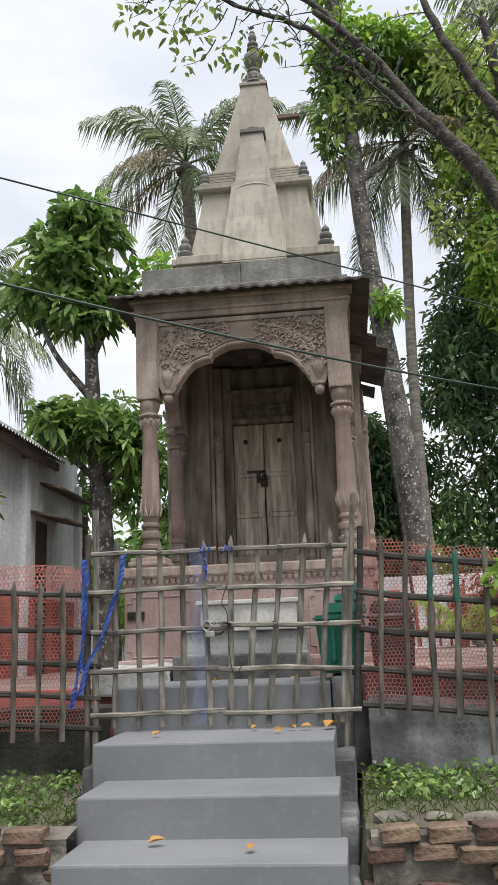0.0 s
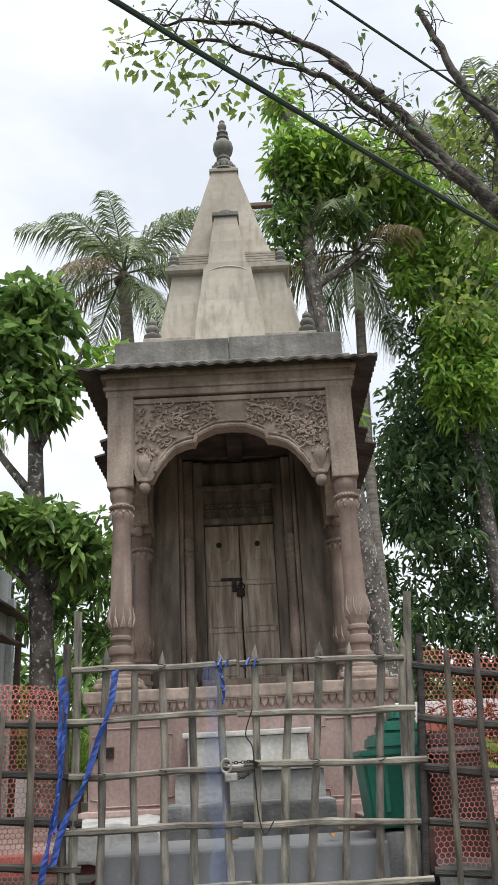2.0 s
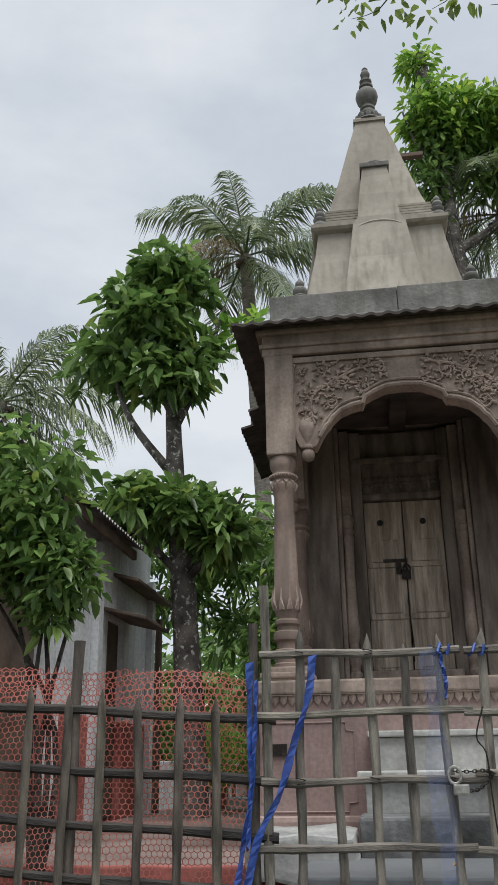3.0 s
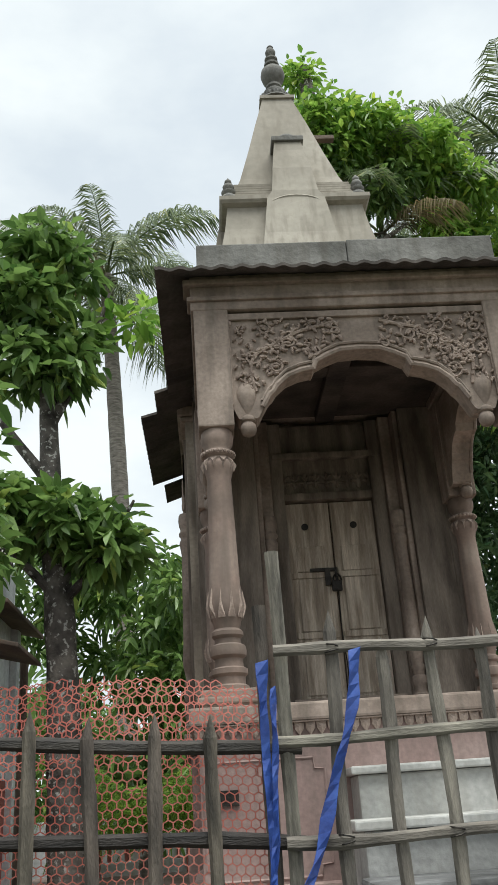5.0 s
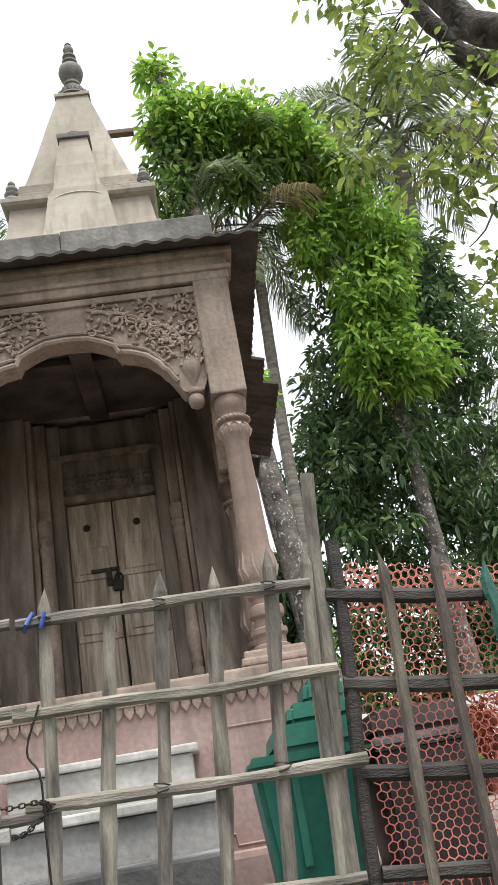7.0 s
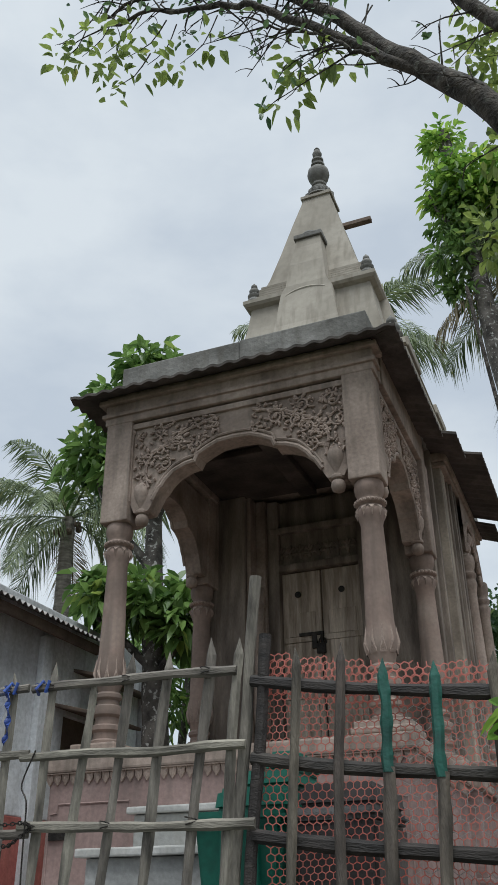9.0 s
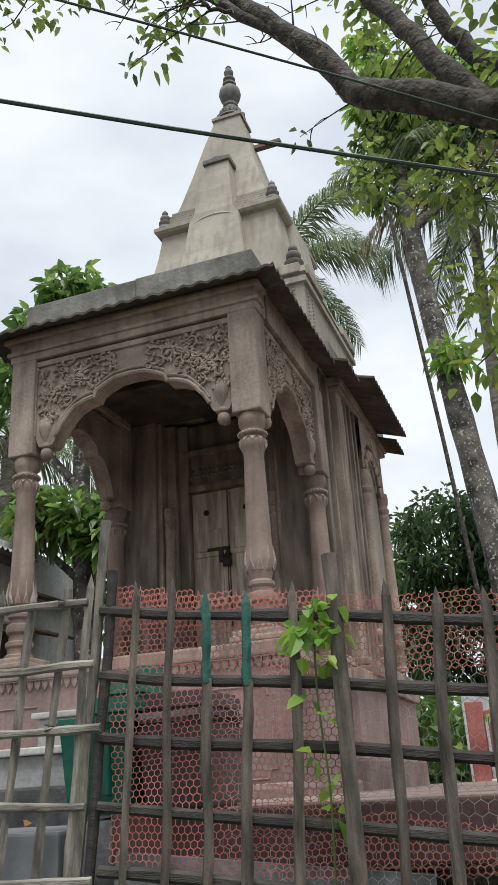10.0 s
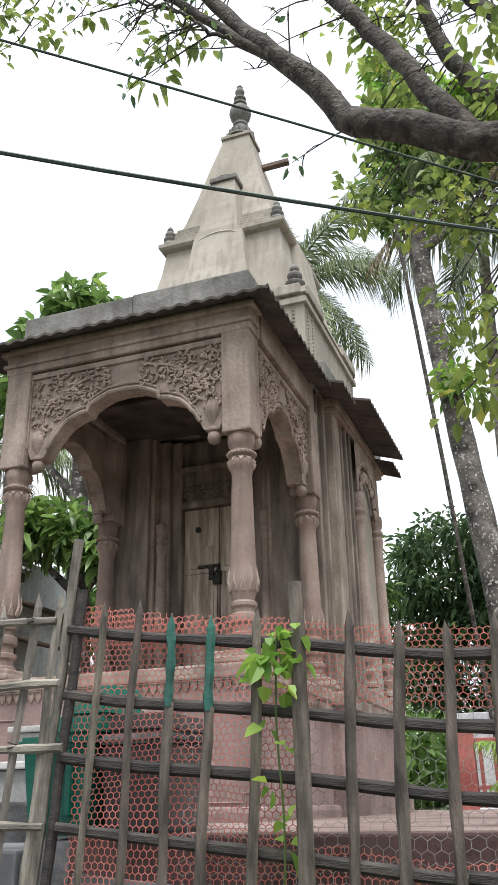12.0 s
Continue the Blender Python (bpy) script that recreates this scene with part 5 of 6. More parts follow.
def palm(name, label, foot, top, r0, r1, fronds, seed, length, lowest=-0.7, mat=LEAF_PALM, group="palms", dry=0.12):
    t = thing(name, label, "palm tree", group)
    foot, top = Vector(foot), Vector(top)
    mid = (foot + top) / 2 + Vector((0.12, 0, 0)) * (1 if seed % 2 else -1)
    pts = bend([foot, mid, top], 40)
    part("trunk", tube(bmesh.new(), pts, [(r0 + (r1 - r0) * k / 39) * (1 + 0.05 * (k % 2)) for k in range(40)], 12), PALM_BARK, t)
    rng = np.random.default_rng(seed)
    for i in range(fronds):
        az = i * 2.39996 + rng.uniform(-0.2, 0.2)
        lift = 1.25 - (1.25 - lowest) * (i / fronds) ** 1.1 + rng.uniform(-0.1, 0.1)
        L = length * rng.uniform(0.85, 1.1) * (0.8 if i < 3 else 1)
        n = 46
        s = np.linspace(0, 1, n)
        ang = lift - s ** 1.5 * (1.35 if lift > 0 else 0.8) * rng.uniform(0.8, 1.15)
        step = L / n
        h, z = np.cumsum(np.cos(ang)) * step, np.cumsum(np.sin(ang)) * step
        out = np.array((math.cos(az), math.sin(az), 0))
        side = np.array((-math.sin(az), math.cos(az), 0))
        spine = np.array(top) + h[:, None] * out + z[:, None] * (0, 0, 1)
        tang = unit(np.gradient(spine, axis=0))
        verts, faces = [], []
        w = 0.022 * L * (1 - s) * 0.5 + 0.004
        for k in range(n):
            verts += [tuple(spine[k] + side * w[k]), tuple(spine[k] - side * w[k]), tuple(spine[k] - np.cross(side, tang[k]) * w[k] * 0.8)]
            if k:
                a = 3 * k
                faces += [(a - 3, a, a + 1, a - 2), (a - 3, a - 1, a + 2, a), (a - 2, a + 1, a + 2, a - 1)]
        for k in range(5, n):
            ll = L * 0.30 * math.sin(math.pi * min(0.12 + s[k] * 0.82, 1)) ** 0.7 * rng.uniform(0.65, 1.15)
            for sgn in (-1, 1):
                if rng.random() < 0.05:
                    continue
                for off in (0.0, 0.5):
                    p = spine[k] + tang[k] * step * off
                    d = side * sgn * 0.72 + tang[k] * 0.66 + np.array((0, 0, -0.22)) + rng.normal(0, 0.09, 3)
                    d /= np.linalg.norm(d)
                    m1 = p + d * ll * 0.55
                    e = p + d * ll + np.array((0, 0, -0.55 * ll * rng.uniform(0.5, 1.4)))
                    ww = tang[k] * 0.0066 * L
                    q = len(verts)
                    verts += [tuple(p - ww * 0.5), tuple(p + ww * 0.5), tuple(m1 + ww), tuple(m1 - ww), tuple(e)]
                    faces += [(q, q + 1, q + 2, q + 3), (q + 3, q + 2, q + 4)]
        mesh_from("frond", verts, faces, LEAF_DRY if rng.random() < dry and lift < 0 else mat, t)
    for k in range(7 if length > 1.5 else 0):
        a, bm = k * 0.9, bmesh.new()
        bmesh.ops.create_icosphere(bm, subdivisions=1, radius=0.03 * length, matrix=Matrix.Translation(top + Vector((math.cos(a) * 0.2, math.sin(a) * 0.2, -0.15 - 0.03 * k))))
        part("coconut", bm, BROWN_PLANK, t)
    return t


palm("coconut_palm", "tall coconut palm with arching pale green fronds", (-3.6, 22.9, 0.9), (-4.05, 22.5, 15.1), 0.24, 0.17, 19, 3, 3.6)
palm("coconut_palm", "coconut palm rising high behind the trees", (5.0, 18.5, 0.9), (5.3, 17.3, 14.25), 0.2, 0.13, 21, 8, 3.3)
palm("coconut_palm", "slim coconut palm with drooping old fronds", (1.4, 15.0, 0.9), (1.5, 15.0, 10.6), 0.10, 0.085, 18, 6, 2.4, -1.2, dry=0.3)
palm("coconut_palm", "low coconut palm far beyond the house", (-7.6, 15.0, 0.9), (-7.4, 15.0, 7.7), 0.18, 0.12, 18, 7, 2.4)
palm("coconut_palm", "low coconut palm at the back of the yard", (7.4, 17.5, 0.9), (7.2, 17.0, 8.0), 0.18, 0.12, 20, 11, 2.8)

palm("areca_palm", "low clump of bright areca fronds behind the terrace", (-2.35, 11.7, 1.1), (-2.35, 11.7, 1.45), 0.05, 0.04, 13, 2, 1.35, 0.5, LEAF_LIGHT)
palm("areca_palm", "low clump of bright areca fronds behind the terrace", (1.55, 11.9, 1.1), (1.55, 11.9, 1.4), 0.05, 0.04, 11, 9, 0.9, 0.5, LEAF_LIGHT)

# broad-leaved tree beside the terrace, in two tiers
t = tree("broadleaf_tree", "slender tree with large glossy leaves and speckled bark", [(-2.95, 10.5, 1.0), (-3.05, 10.5, 3.0), (-3.2, 10.6, 4.6), (-3.3, 10.7, 6.2)], (0.17, 0.07),
         [([(-3.2, 10.6, 4.6), (-3.7, 10.4, 5.3), (-4.0, 10.4, 6.2)], 0.06), ([(-3.25, 10.65, 5.2), (-2.9, 10.6, 5.9), (-2.65, 10.6, 6.7)], 0.06), ([(-3.1, 10.5, 3.4), (-2.7, 10.4, 3.8), (-2.4, 10.3, 4.3)], 0.05),
          ([(-3.1, 10.5, 3.5), (-3.6, 10.3, 4.0), (-4.0, 10.2, 4.3)], 0.05)], BARK)
crown(t, 1, [((-3.35, 10.6, 7.3), (0.36, 0.4, 0.22), 0.42), ((-3.1, 10.6, 6.95), (0.24, 0.3, 0.18), 0.22), ((-3.8, 10.6, 6.85), (0.33, 0.4, 0.18), 0.3), ((-3.45, 10.5, 6.45), (0.42, 0.45, 0.24), 0.45), ((-4.15, 10.5, 6.1), (0.34, 0.4, 0.2), 0.3),
             ((-3.0, 10.6, 6.1), (0.2, 0.3, 0.24), 0.2), ((-3.6, 10.5, 5.85), (0.42, 0.45, 0.18), 0.36), ((-3.15, 10.4, 5.75), (0.25, 0.3, 0.16), 0.18)], LEAF_BROAD, 0.22, 0.105, 14, 62, 0.25, clump=0.2)
crown(t, 2, [((-2.95, 10.4, 4.15), (0.42, 0.4, 0.2), 0.5), ((-3.55, 10.3, 4.25), (0.35, 0.4, 0.2), 0.35), ((-2.65, 10.4, 3.9), (0.2, 0.3, 0.15), 0.2)], LEAF_BROAD, 0.22, 0.105, 14, 70, 0.25, "lower_crown", 0.19)
crown(t, 3, [((-2.4, 10.8, 6.45), (0.2, 0.25, 0.16), 0.6)], LEAF_LIGHT, 0.2, 0.10, 9, 16, 0.25, "young_crown")

# tall tree with a speckled trunk, a lopped top and trailing creepers
t = tree("tall_tree", "tall lopped tree with speckled bark, hung with creepers", [(1.28, 14, 0.9), (1.05, 14, 4.0), (0.83, 14, 6.2), (0.6, 14, 8.4), (0.47, 14, 10.7), (0.3, 14.05, 13.4)], (0.21, 0.11),
         [([(0.55, 14.0, 9.3), (1.1, 14.1, 9.7), (1.7, 14.2, 10.2)], 0.10), ([(0.5, 14.0, 10.6), (1.2, 14.2, 11.3), (2.2, 14.4, 11.6)], 0.09), ([(0.5, 14.0, 10.8), (0.1, 13.9, 11.4), (-0.1, 13.8, 12.0)], 0.06)], BARK)
crown(t, 5, [((0.55, 14.0, 11.9), (0.62, 0.6, 0.75), 1.0), ((1.4, 14.1, 11.9), (0.6, 0.6, 0.55), 0.8), ((2.2, 14.3, 11.6), (0.6, 0.6, 0.6), 0.8), ((0.25, 14.0, 13.3), (0.28, 0.28, 0.3), 0.14)], LEAF_LIGHT, 0.19, 0.08, 17, 105, 0.3, clump=0.22)
crown(t, 6, [((0.2, 13.9, 10.5), (0.28, 0.3, 0.9), 0.35), ((1.2, 14.1, 10.9), (0.7, 0.5, 0.5), 0.5), ((0.5, 14.0, 11.5), (0.5, 0.4, 0.6), 0.4)], LEAF_BROAD, 0.18, 0.075, 16, 90, 0.4, "creeper")
crown(t, 9, [((0.9, 13.75, 6.85), (0.35, 0.2, 0.16), 0.6)], LEAF_LIGHT, 0.2, 0.085, 9, 26, 0.3, "trunk_sprout")
t = tree("leafy_tree", "bright green tree with cascading foliage", [(3.4, 15.4, 0.9), (3.3, 15.3, 5.0), (3.2, 15.2, 10.0)], (0.2, 0.06), [([(3.3, 15.3, 6), (3.0, 15.0, 7.5), (2.8, 14.7, 8.5)], 0.07)], BARK)
crown(t, 7, [((2.9, 14.6, 10.9), (0.7, 0.7, 0.7), 0.9), ((3.45, 14.7, 9.9), (0.65, 0.6, 0.8), 0.9), ((3.1, 14.6, 8.6), (0.55, 0.5, 0.9), 0.8), ((3.5, 14.7, 7.5), (0.6, 0.5, 0.6), 0.6), ((2.4, 14.5, 9.9), (0.4, 0.4, 0.8), 0.4), ((2.8, 14.6, 7.6), (0.4, 0.4, 0.7), 0.4)], LEAF_LIGHT, 0.18, 0.075, 17, 105, 0.4, clump=0.22)
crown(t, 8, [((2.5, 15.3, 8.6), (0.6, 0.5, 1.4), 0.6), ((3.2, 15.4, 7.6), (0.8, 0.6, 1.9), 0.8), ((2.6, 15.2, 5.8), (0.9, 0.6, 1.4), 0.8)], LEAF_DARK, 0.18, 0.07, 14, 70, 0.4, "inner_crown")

# dark mango trees closing the view
for k, (x, y, blobs) in enumerate(((3.6, 16.8, [((3.2, 16.5, 6.2), (1.5, 1.2, 1.9), 1.0), ((4.7, 16.6, 6.0), (1.4, 1.2, 1.9), 0.9), ((3.0, 16.2, 3.6), (1.6, 1.0, 1.3), 0.8), ((4.8, 16.2, 3.4), (1.5, 1.0, 1.2), 0.7), ((4.7, 16.8, 8.8), (1.1, 1.0, 1.5), 0.9), ((4.6, 16.6, 10.2), (0.7, 0.7, 1.0), 0.45), ((2.3, 16.6, 6.4), (0.9, 0.8, 1.3), 0.5), ((2.7, 16.8, 8.0), (0.8, 0.7, 1.0), 0.4)]),
                                   (6.2, 18.5, [((6.2, 18.3, 5.4), (1.6, 1.3, 2.1), 1.0), ((7.6, 18.0, 4.4), (1.5, 1.2, 1.7), 0.8), ((6.0, 18.0, 3.0), (1.7, 1.2, 1.2), 0.7)]),
                                   (0.4, 18.0, [((0.0, 17.7, 5.2), (1.1, 0.9, 1.0), 0.8), ((1.1, 17.7, 4.7), (0.9, 0.8, 1.0), 0.7), ((0.4, 17.6, 3.6), (1.5, 0.8, 1.0), 0.8), ((-1.0, 18.0, 4.2), (1.2, 0.9, 1.0), 0.5)]))):
    t = tree("mango_tree", "dense dark green mango tree behind the shrine", [(x, y, 0.8), (x + 0.1, y, 3.0), (x + 0.2, y, 6.0)], (0.28, 0.1), [([(x, y, 2.6), (x - 0.7, y - 0.2, 3.6), (x - 1.1, y - 0.3, 4.6)], 0.1), ([(x, y, 2.8), (x + 0.7, y - 0.2, 3.8), (x + 1.0, y - 0.3, 5.0)], 0.1)], BARK_DARK, "mango trees")
    crown(t, 20 + k, blobs, LEAF_DARK, 0.19, 0.068, 20, 190, 0.4, clump=0.25)

# undergrowth and woods behind the terrace
t = tree("small_tree", "small leafy tree behind the house", [(-4.6, 14.0, 0.9), (-4.5, 14.0, 3.0), (-4.4, 14.0, 4.4)], (0.1, 0.04), [], BARK)
crown(t, 31, [((-4.3, 14.0, 4.6), (1.2, 1.0, 1.1), 1.0), ((-3.0, 14.4, 4.3), (1.1, 0.9, 1.2), 0.8), ((-1.9, 14.6, 3.6), (0.9, 0.8, 1.3), 0.7), ((-2.2, 13.4, 3.5), (0.6, 0.5, 1.2), 0.6), ((-1.5, 15.5, 4.6), (0.8, 0.6, 1.0), 0.4)], LEAF_BROAD, 0.2, 0.07, 18, 120, 0.4)
t = thing("woods", "dense distant trees closing the horizon", "woods", kind="stuff")
rng = np.random.default_rng(77)
cs = np.stack((rng.uniform(-26, 30, 2600), rng.uniform(24, 36, 2600), np.zeros(2600)), 1)
cs[:, 2] = 1 + rng.uniform(0, 1, 2600) ** 0.8 * (3.4 + 1.2 * np.sin(cs[:, 0] * 0.7) + 0.6 * np.sin(cs[:, 0] * 1.9))
v, f = clump_leaves(rng, cs, 0.55, 16, 0.45, 0.2)
mesh_from("foliage", v, f, LEAF_BROAD, t)
t = thing("undergrowth", "green undergrowth of banana and weeds behind the terrace", "shrubs", kind="stuff")
cs = np.concatenate([blob_points(rng, c, s, n, 0.2) for c, s, n in (((-2.6, 13.3, 1.8), (1.2, 0.5, 0.8), 90), ((3.0, 14.2, 1.8), (2.4, 0.5, 0.7), 110), ((-4.8, 13.6, 2.0), (1.2, 0.5, 0.9), 60))])
v, f = clump_leaves(rng, cs, 0.25, 12, 0.36, 0.06, droop=0.5)
mesh_from("foliage", v, f, LEAF_BROAD, t)
t = thing("croton_shrub", "red-leaved croton shrub behind the terrace parapet", "shrub")
cs = blob_points(rng, (2.2, 12.0, 1.9), (1.0, 0.5, 0.5), 90, 0.3)
v, f = clump_leaves(rng, cs, 0.16, 12, 0.15, 0.035)
mesh_from("foliage", v, f, LEAF_RED, t)
part("stems", tube(bmesh.new(), [(2.2, 12.0, 1.1), (2.25, 12.0, 1.5), (2.2, 12.0, 1.9)], 0.03, 6), BARK_DARK, t)

# shrub leaning over the fence
t = thing("shrub", "leafy green shrub leaning over the fence", "shrub")
for k, e in enumerate(((-2.7, 5.75, 2.5), (-3.0, 5.7, 2.9), (-2.5, 5.75, 2.6), (-2.8, 5.7, 3.2), (-3.1, 5.8, 2.6))):
    part("stem", tube(bmesh.new(), bend([(-2.75, 5.95, 0.95), (-2.8 + 0.03 * k, 5.9, 1.8), e], 9), [0.02 - 0.0017 * j for j in range(9)], 6), BARK_DARK, t)
crown(t, 41, [((-2.92, 5.75, 2.9), (0.38, 0.3, 0.4), 1.0), ((-3.3, 5.75, 2.75), (0.4, 0.3, 0.5), 0.8), ((-2.68, 5.75, 2.5), (0.17, 0.2, 0.24), 0.35)], LEAF_BROAD, 0.088, 0.042, 18, 95, 0.3, "foliage", 0.10)

# lobes of sunlit foliage that hang behind the bough
OLIVE_LOBES = (((1.03, 7.0, 5.0), (0.18, 0.3, 0.35), 12), ((1.3, 7.0, 5.6), (0.33, 0.35, 0.45), 30), ((1.5, 7.0, 4.8), (0.3, 0.3, 0.45), 24), ((1.6, 7.0, 4.0), (0.25, 0.25, 0.3), 14), ((1.2, 7.0, 6.5), (0.4, 0.4, 0.45), 32), ((1.95, 7.0, 5.3), (0.4, 0.3, 0.7), 24), ((1.9, 7.0, 6.6), (0.5, 0.4, 0.6), 24))

# the big bough overhead, with bare twigs and sprays of small leaves
bough = thing("overhanging_tree", "dark bough of a roadside tree reaching overhead", "tree")
part("trunk", tube(bmesh.new(), bend([(4.3, 5.2, -0.1), (4.2, 5.3, 1.8), (3.7, 5.5, 3.3)], 16), [0.25 - 0.007 * k for k in range(16)], 14), BARK_DARK, bough, smooth=True)
BOUGHS = [([(3.7, 5.5, 3.3), (2.8, 6.5, 4.7), (2.1, 7.0, 5.38), (1.79, 7.0, 5.68), (1.6, 7.0, 6.2), (1.5, 7.0, 6.9)], 0.10, 0.4),
          ([(3.7, 5.5, 3.3), (2.7, 5.65, 3.8), (1.87, 5.7, 4.08), (1.45, 5.7, 4.3), (1.2, 5.7, 4.45), (1.0, 5.7, 4.8), (0.75, 5.7, 5.1), (0.55, 5.7, 5.45), (0.3, 5.7, 5.8), (0.0, 5.7, 6.12)], 0.105, 0.22),
          ([(1.8, 5.7, 4.1), (1.56, 5.72, 4.56), (1.32, 5.75, 5.07), (1.1, 5.75, 5.45), (0.85, 5.8, 6.1), (0.7, 5.85, 6.7)], 0.06, 0.35),
          ([(2.6, 5.65, 3.85), (2.2, 5.8, 4.6), (1.8, 6.0, 5.4), (1.5, 6.1, 6.3)], 0.06, 0.4),
          ([(1.0, 5.7, 4.8), (0.6, 5.66, 5.2), (0.24, 5.65, 5.62), (-0.05, 5.65, 5.92), (-0.35, 5.7, 6.12), (-0.7, 5.75, 6.35), (-1.1, 5.8, 6.5)], 0.032, 0.3),
          ([(0.3, 5.7, 5.8), (-0.1, 5.75, 6.3), (-0.6, 5.8, 6.6), (-1.2, 5.85, 6.7)], 0.03, 0.3),
          ([(0.75, 5.7, 5.1), (0.5, 5.6, 5.2), (0.3, 5.6, 5.45), (0.05, 5.6, 5.6)], 0.014, 0.4)]
rr = random.Random(9)
bm, tips = bmesh.new(), []
for line, r, end in BOUGHS:
    pts = bend(line, 30)
    pts = [p + Vector((noise.noise((k * 0.5, r * 50, 0)), noise.noise((k * 0.5, r * 50, 4)), noise.noise((k * 0.5, r * 50, 8)))) * 0.03 for k, p in enumerate(pts)]
    part("limb", tube(bmesh.new(), pts, [r * (1 - (1 - end) * k / 29) * (1 + 0.12 * noise.noise((k * 0.9, r * 90, 0))) for k in range(30)], 9), BARK_DARK, bough, smooth=True)
    for k in range(9, 30, 1):
        a = pts[k]
        L = rr.uniform(0.12, 0.42)
        d = Vector((rr.uniform(-1, 0.4), rr.uniform(-0.4, 0.4), rr.uniform(-0.35, 0.9))).normalized()
        m = a + d * L * 0.5 + Vector((rr.uniform(-0.05, 0.05), 0, rr.uniform(-0.05, 0.08)))
        e = a + d * L + Vector((rr.uniform(-0.1, 0.1), 0, rr.uniform(-0.12, 0.06)))
        tube(bm, bend([a, m, e], 6), [0.007, 0.006, 0.005, 0.004, 0.003, 0.002], 4)
        for _ in range(2):
            c = m + (e - m) * rr.uniform(0, 0.8)
            q = c + Vector((rr.uniform(-0.14, 0.08), rr.uniform(-0.06, 0.06), rr.uniform(-0.1, 0.14)))
            tube(bm, bend([c, (c + q) / 2 + Vector((0, 0, 0.02)), q], 4), [0.004, 0.003, 0.0025, 0.0015], 4)
            tips.append(tuple(q))
        tips.append(tuple(e))
# hanging sprays: where each leafy spray ends
SPRAYS = [(-1.47, 5.8, 6.33), (-1.3, 5.8, 6.28), (-1.12, 5.8, 6.22), (-0.95, 5.8, 6.1), (-0.8, 5.8, 5.95), (-1.05, 5.8, 5.85), (-0.57, 5.8, 5.85), (-0.9, 5.8, 6.35), (-0.35, 5.8, 5.95), (-1.5, 5.8, 6.5), (-1.2, 5.8, 6.45),
          (0.30, 5.75, 5.42), (0.2, 5.75, 5.3), (0.10, 5.75, 5.17), (0.42, 5.75, 5.33), (0.15, 5.75, 5.45)]
for e in SPRAYS:
    a = Vector(e) + Vector((rr.uniform(0.1, 0.35), 0, rr.uniform(0.2, 0.4)))
    tube(bm, bend([a, (a + Vector(e)) / 2 + Vector((0.03, 0, -0.06)), e], 5), [0.006, 0.005, 0.004, 0.003, 0.002], 4)
tagged(part("twig_spray", bm, BARK_DARK, bough), kind="stuff")
rng = np.random.default_rng(5)
v, f = clump_leaves(rng, np.array(SPRAYS), 0.12, 15, 0.085, 0.04, flat=0.8)
tagged(mesh_from("leaf_spray", v, f, LEAF_OLIVE, bough), kind="stuff")
pick = np.array(tips)
v, f = clump_leaves(rng, pick[pick[:, 0] <= 0.9][::5], 0.07, 4, 0.06, 0.028)
tagged(mesh_from("leaf_spray", v, f, LEAF_DARK, bough), kind="stuff")
low = np.concatenate([blob_points(rng, c, s, n, 0.2) for c, s, n in (((2.1, 5.75, 5.0), (0.4, 0.4, 0.6), 34), ((2.5, 5.7, 4.4), (0.6, 0.4, 0.8), 50), ((1.65, 6.1, 3.1), (0.2, 0.2, 0.22), 9), ((2.4, 5.9, 3.3), (0.6, 0.3, 0.5), 34),
                                                                      *OLIVE_LOBES)])
v, f = clump_leaves(rng, low, 0.17, 9, 0.085, 0.045)
tagged(mesh_from("leaf_mass", v, f, LEAF_OLIVE, bough), kind="stuff")
bm = bmesh.new()
for c in low[::2]:
    c = Vector(c)
    tube(bm, bend([c, c + Vector((0.12, 0, 0.1)), c + Vector((0.25, 0.02, 0.3))], 5), [0.003, 0.004, 0.005, 0.006, 0.007], 4)
tagged(part("twig_spray", bm, BARK_DARK, bough), kind="stuff")

# ---- overhead cables and a thin leaning pole behind the shrine ----
for y0, z0, b, c, r, label in ((2.40, 2.279, -0.028, 0.034, 0.0036, "dark green overhead cable sagging across the view"), (2.45, 2.60, -0.012, -0.024, 0.0024, "thin dark green overhead cable above the steps")):
    t = thing("cable", label, "cable", "overhead cables")
    part("wire", tube(bmesh.new(), [(x, y0 + 0.81 * x, z0 + b * x + c * max(x, -1 if c < 0 else -9) ** 2 * (x > 0 or c > 0)) for x in [-6 + 0.25 * k for k in range(49)]], r, 6), CABLE, t)
t = thing("thin_pole", "thin dark leaning pole behind the shrine", "pole")
part("pole", tube(bmesh.new(), [(0.98, 13, 0.8), (0.66, 13, 5.4), (0.36, 13, 9.2)], 0.028, 7), BARK_DARK, t)

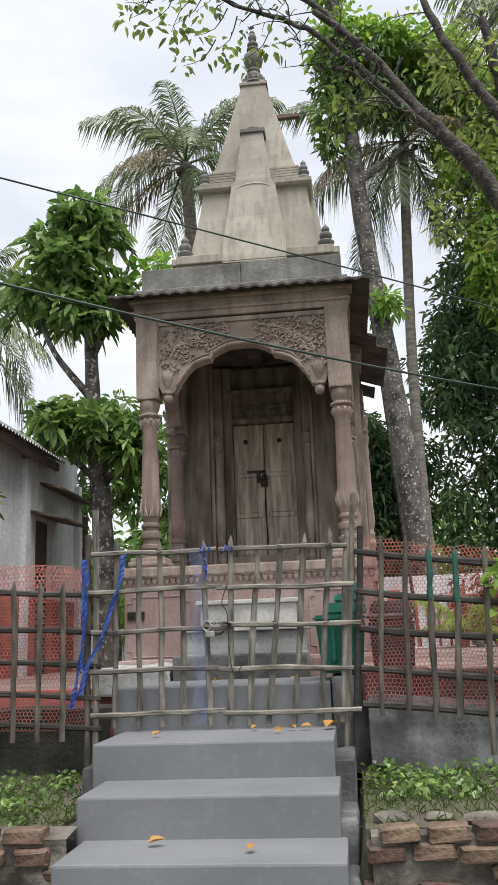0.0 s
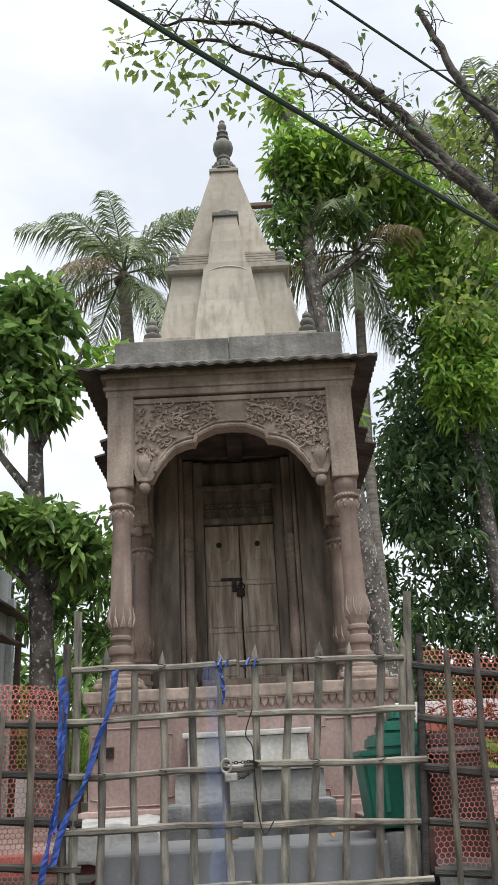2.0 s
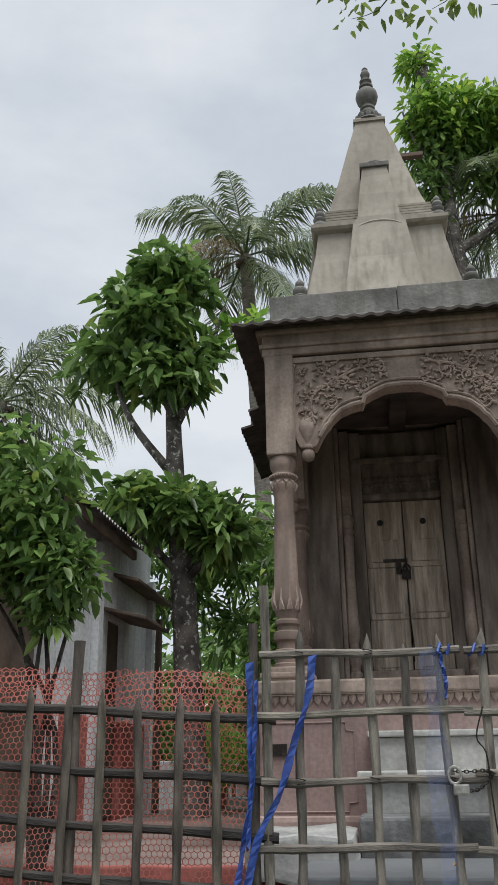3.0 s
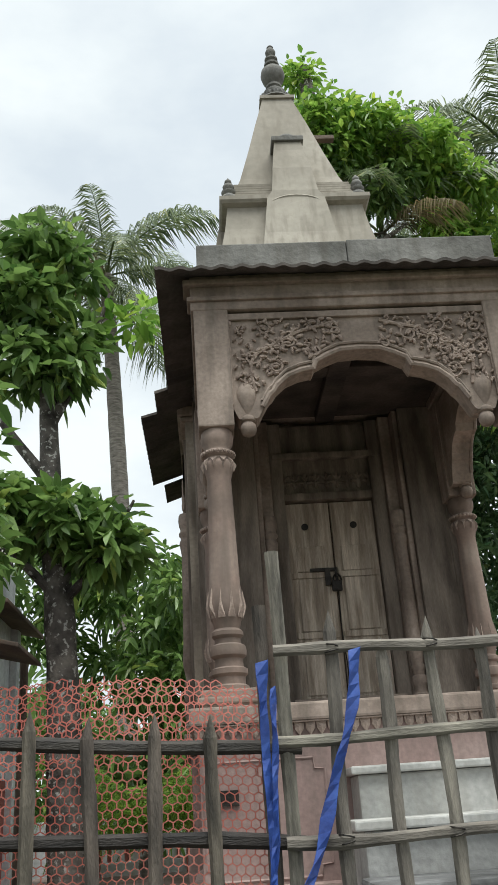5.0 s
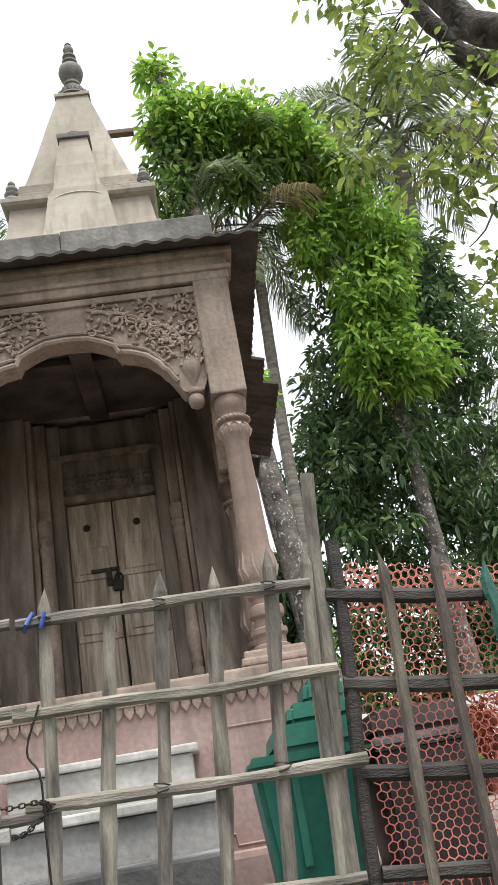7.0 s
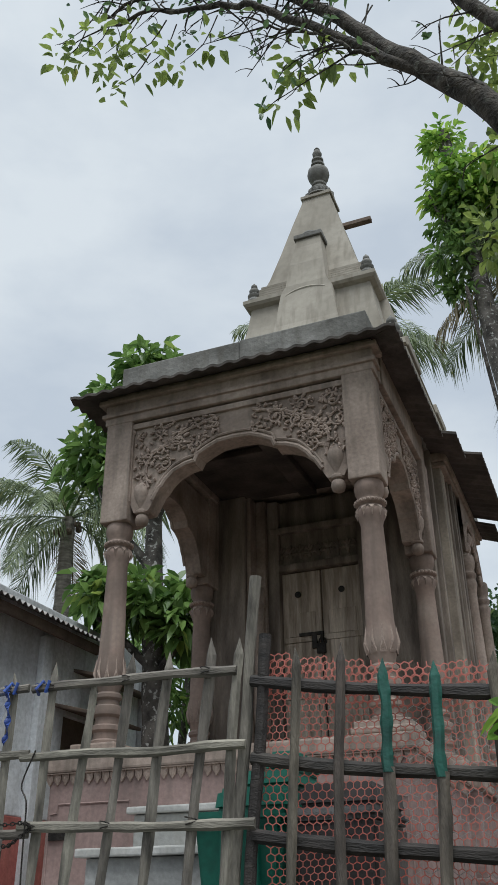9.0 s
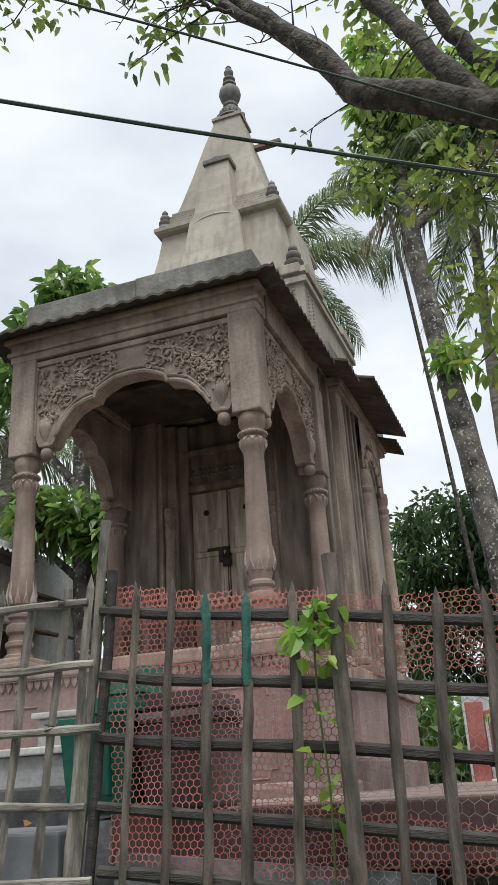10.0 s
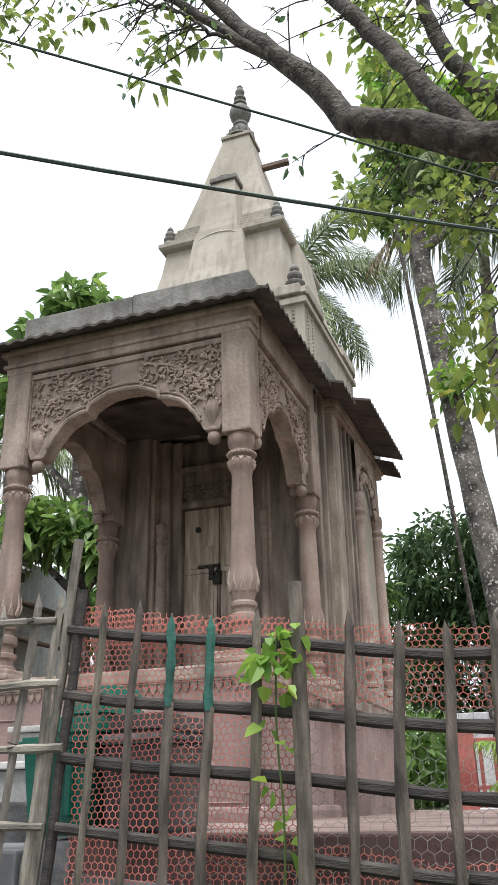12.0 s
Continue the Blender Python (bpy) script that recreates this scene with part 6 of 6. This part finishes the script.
# ---- vine, weeds, grass and litter ----
t = thing("vine", "young green vine climbing the fence picket", "vine")
vine = bend([(0.885, 5.31, 0.95), (0.90, 5.30, 1.3), (0.88, 5.31, 1.6), (0.89, 5.30, 1.9)], 20)
part("stem", tube(bmesh.new(), vine, 0.004, 5), GRASS, t)
rng = np.random.default_rng(12)
cs = np.concatenate([np.array([tuple(p) for p in vine[5::2]]) + rng.normal(0, 0.02, (8, 3)), blob_points(rng, (0.88, 5.28, 1.84), (0.12, 0.05, 0.12), 14, 0.3)])
v, f = clump_leaves(rng, cs, 0.03, 3, 0.062, 0.048, droop=0.3)
mesh_from("leaves", v, f, LEAF_LIGHT, t)


def on_land(p, lift=0.0):
    return np.array([(x, y, land(x, y) + lift) for x, y in p])


t = thing("weeds", "low leafy weeds along the foot of the wall", "weeds", kind="stuff")
p = np.concatenate([np.stack((rng.uniform(0.05, 3.2, 330), 5.28 - rng.uniform(0, 1, 330) ** 1.3 * 0.75), 1), np.stack((rng.uniform(-3.2, -1.55, 120), rng.uniform(4.2, 5.2, 120)), 1)])
v, f = clump_leaves(rng, on_land(p, 0.04), 0.06, 6, 0.05, 0.03, flat=0.7)
mesh_from("foliage", v, f, LEAF_BROAD, t)
t = thing("grass", "sparse grass on the soil bank", "grass", kind="stuff")
p = np.concatenate([np.stack((rng.uniform(-4.4, -1.40, 5000), 4.02 + 1.35 * rng.uniform(0, 1, 5000) ** 1.5), 1), np.stack((rng.uniform(0.0, 3.4, 4200), rng.uniform(4.05, 5.35, 4200)), 1)])
b0 = on_land(p)
way = rng.normal(0, 0.45, b0.shape) + (0, 0, 1)
v, f = leaves(rng, b0, way, rng.uniform(0.03, 0.10, len(b0)), 0.006, droop=0.3)
mesh_from("blades", v, f, GRASS, t)
rr = random.Random(21)
for x, y, z, s, yaw in ((-0.98, 4.1, 0.606, 0.055, 20), (-0.50, 3.95, 0.606, 0.045, 80), (-1.16, 4.98, 0.98, 0.04, 40), (-0.48, 5.06, 0.98, 0.035, 10), (-0.36, 5.16, 0.98, 0.04, 140), (-0.19, 5.16, 0.98, 0.085, 60), (-0.27, 5.2, 0.98, 0.045, 200),
                        (-0.9, 5.6, 1.235, 0.04, 30), (-0.4, 5.55, 1.235, 0.045, 100), (-0.62, 5.2, 0.98, 0.04, 60)):
    a = np.radians(yaw)
    v, f = leaves(rng, np.array([(x, y, z + 0.012)]), np.array([(math.cos(a), math.sin(a), 0.25)]), s * 1.6, s * 0.9, 0.35, 0.1)
    tagged(mesh_from("fallen_leaf", v, f, DEAD_LEAF), "dry orange-brown leaf lying on the step", "leaf", "fallen leaves")
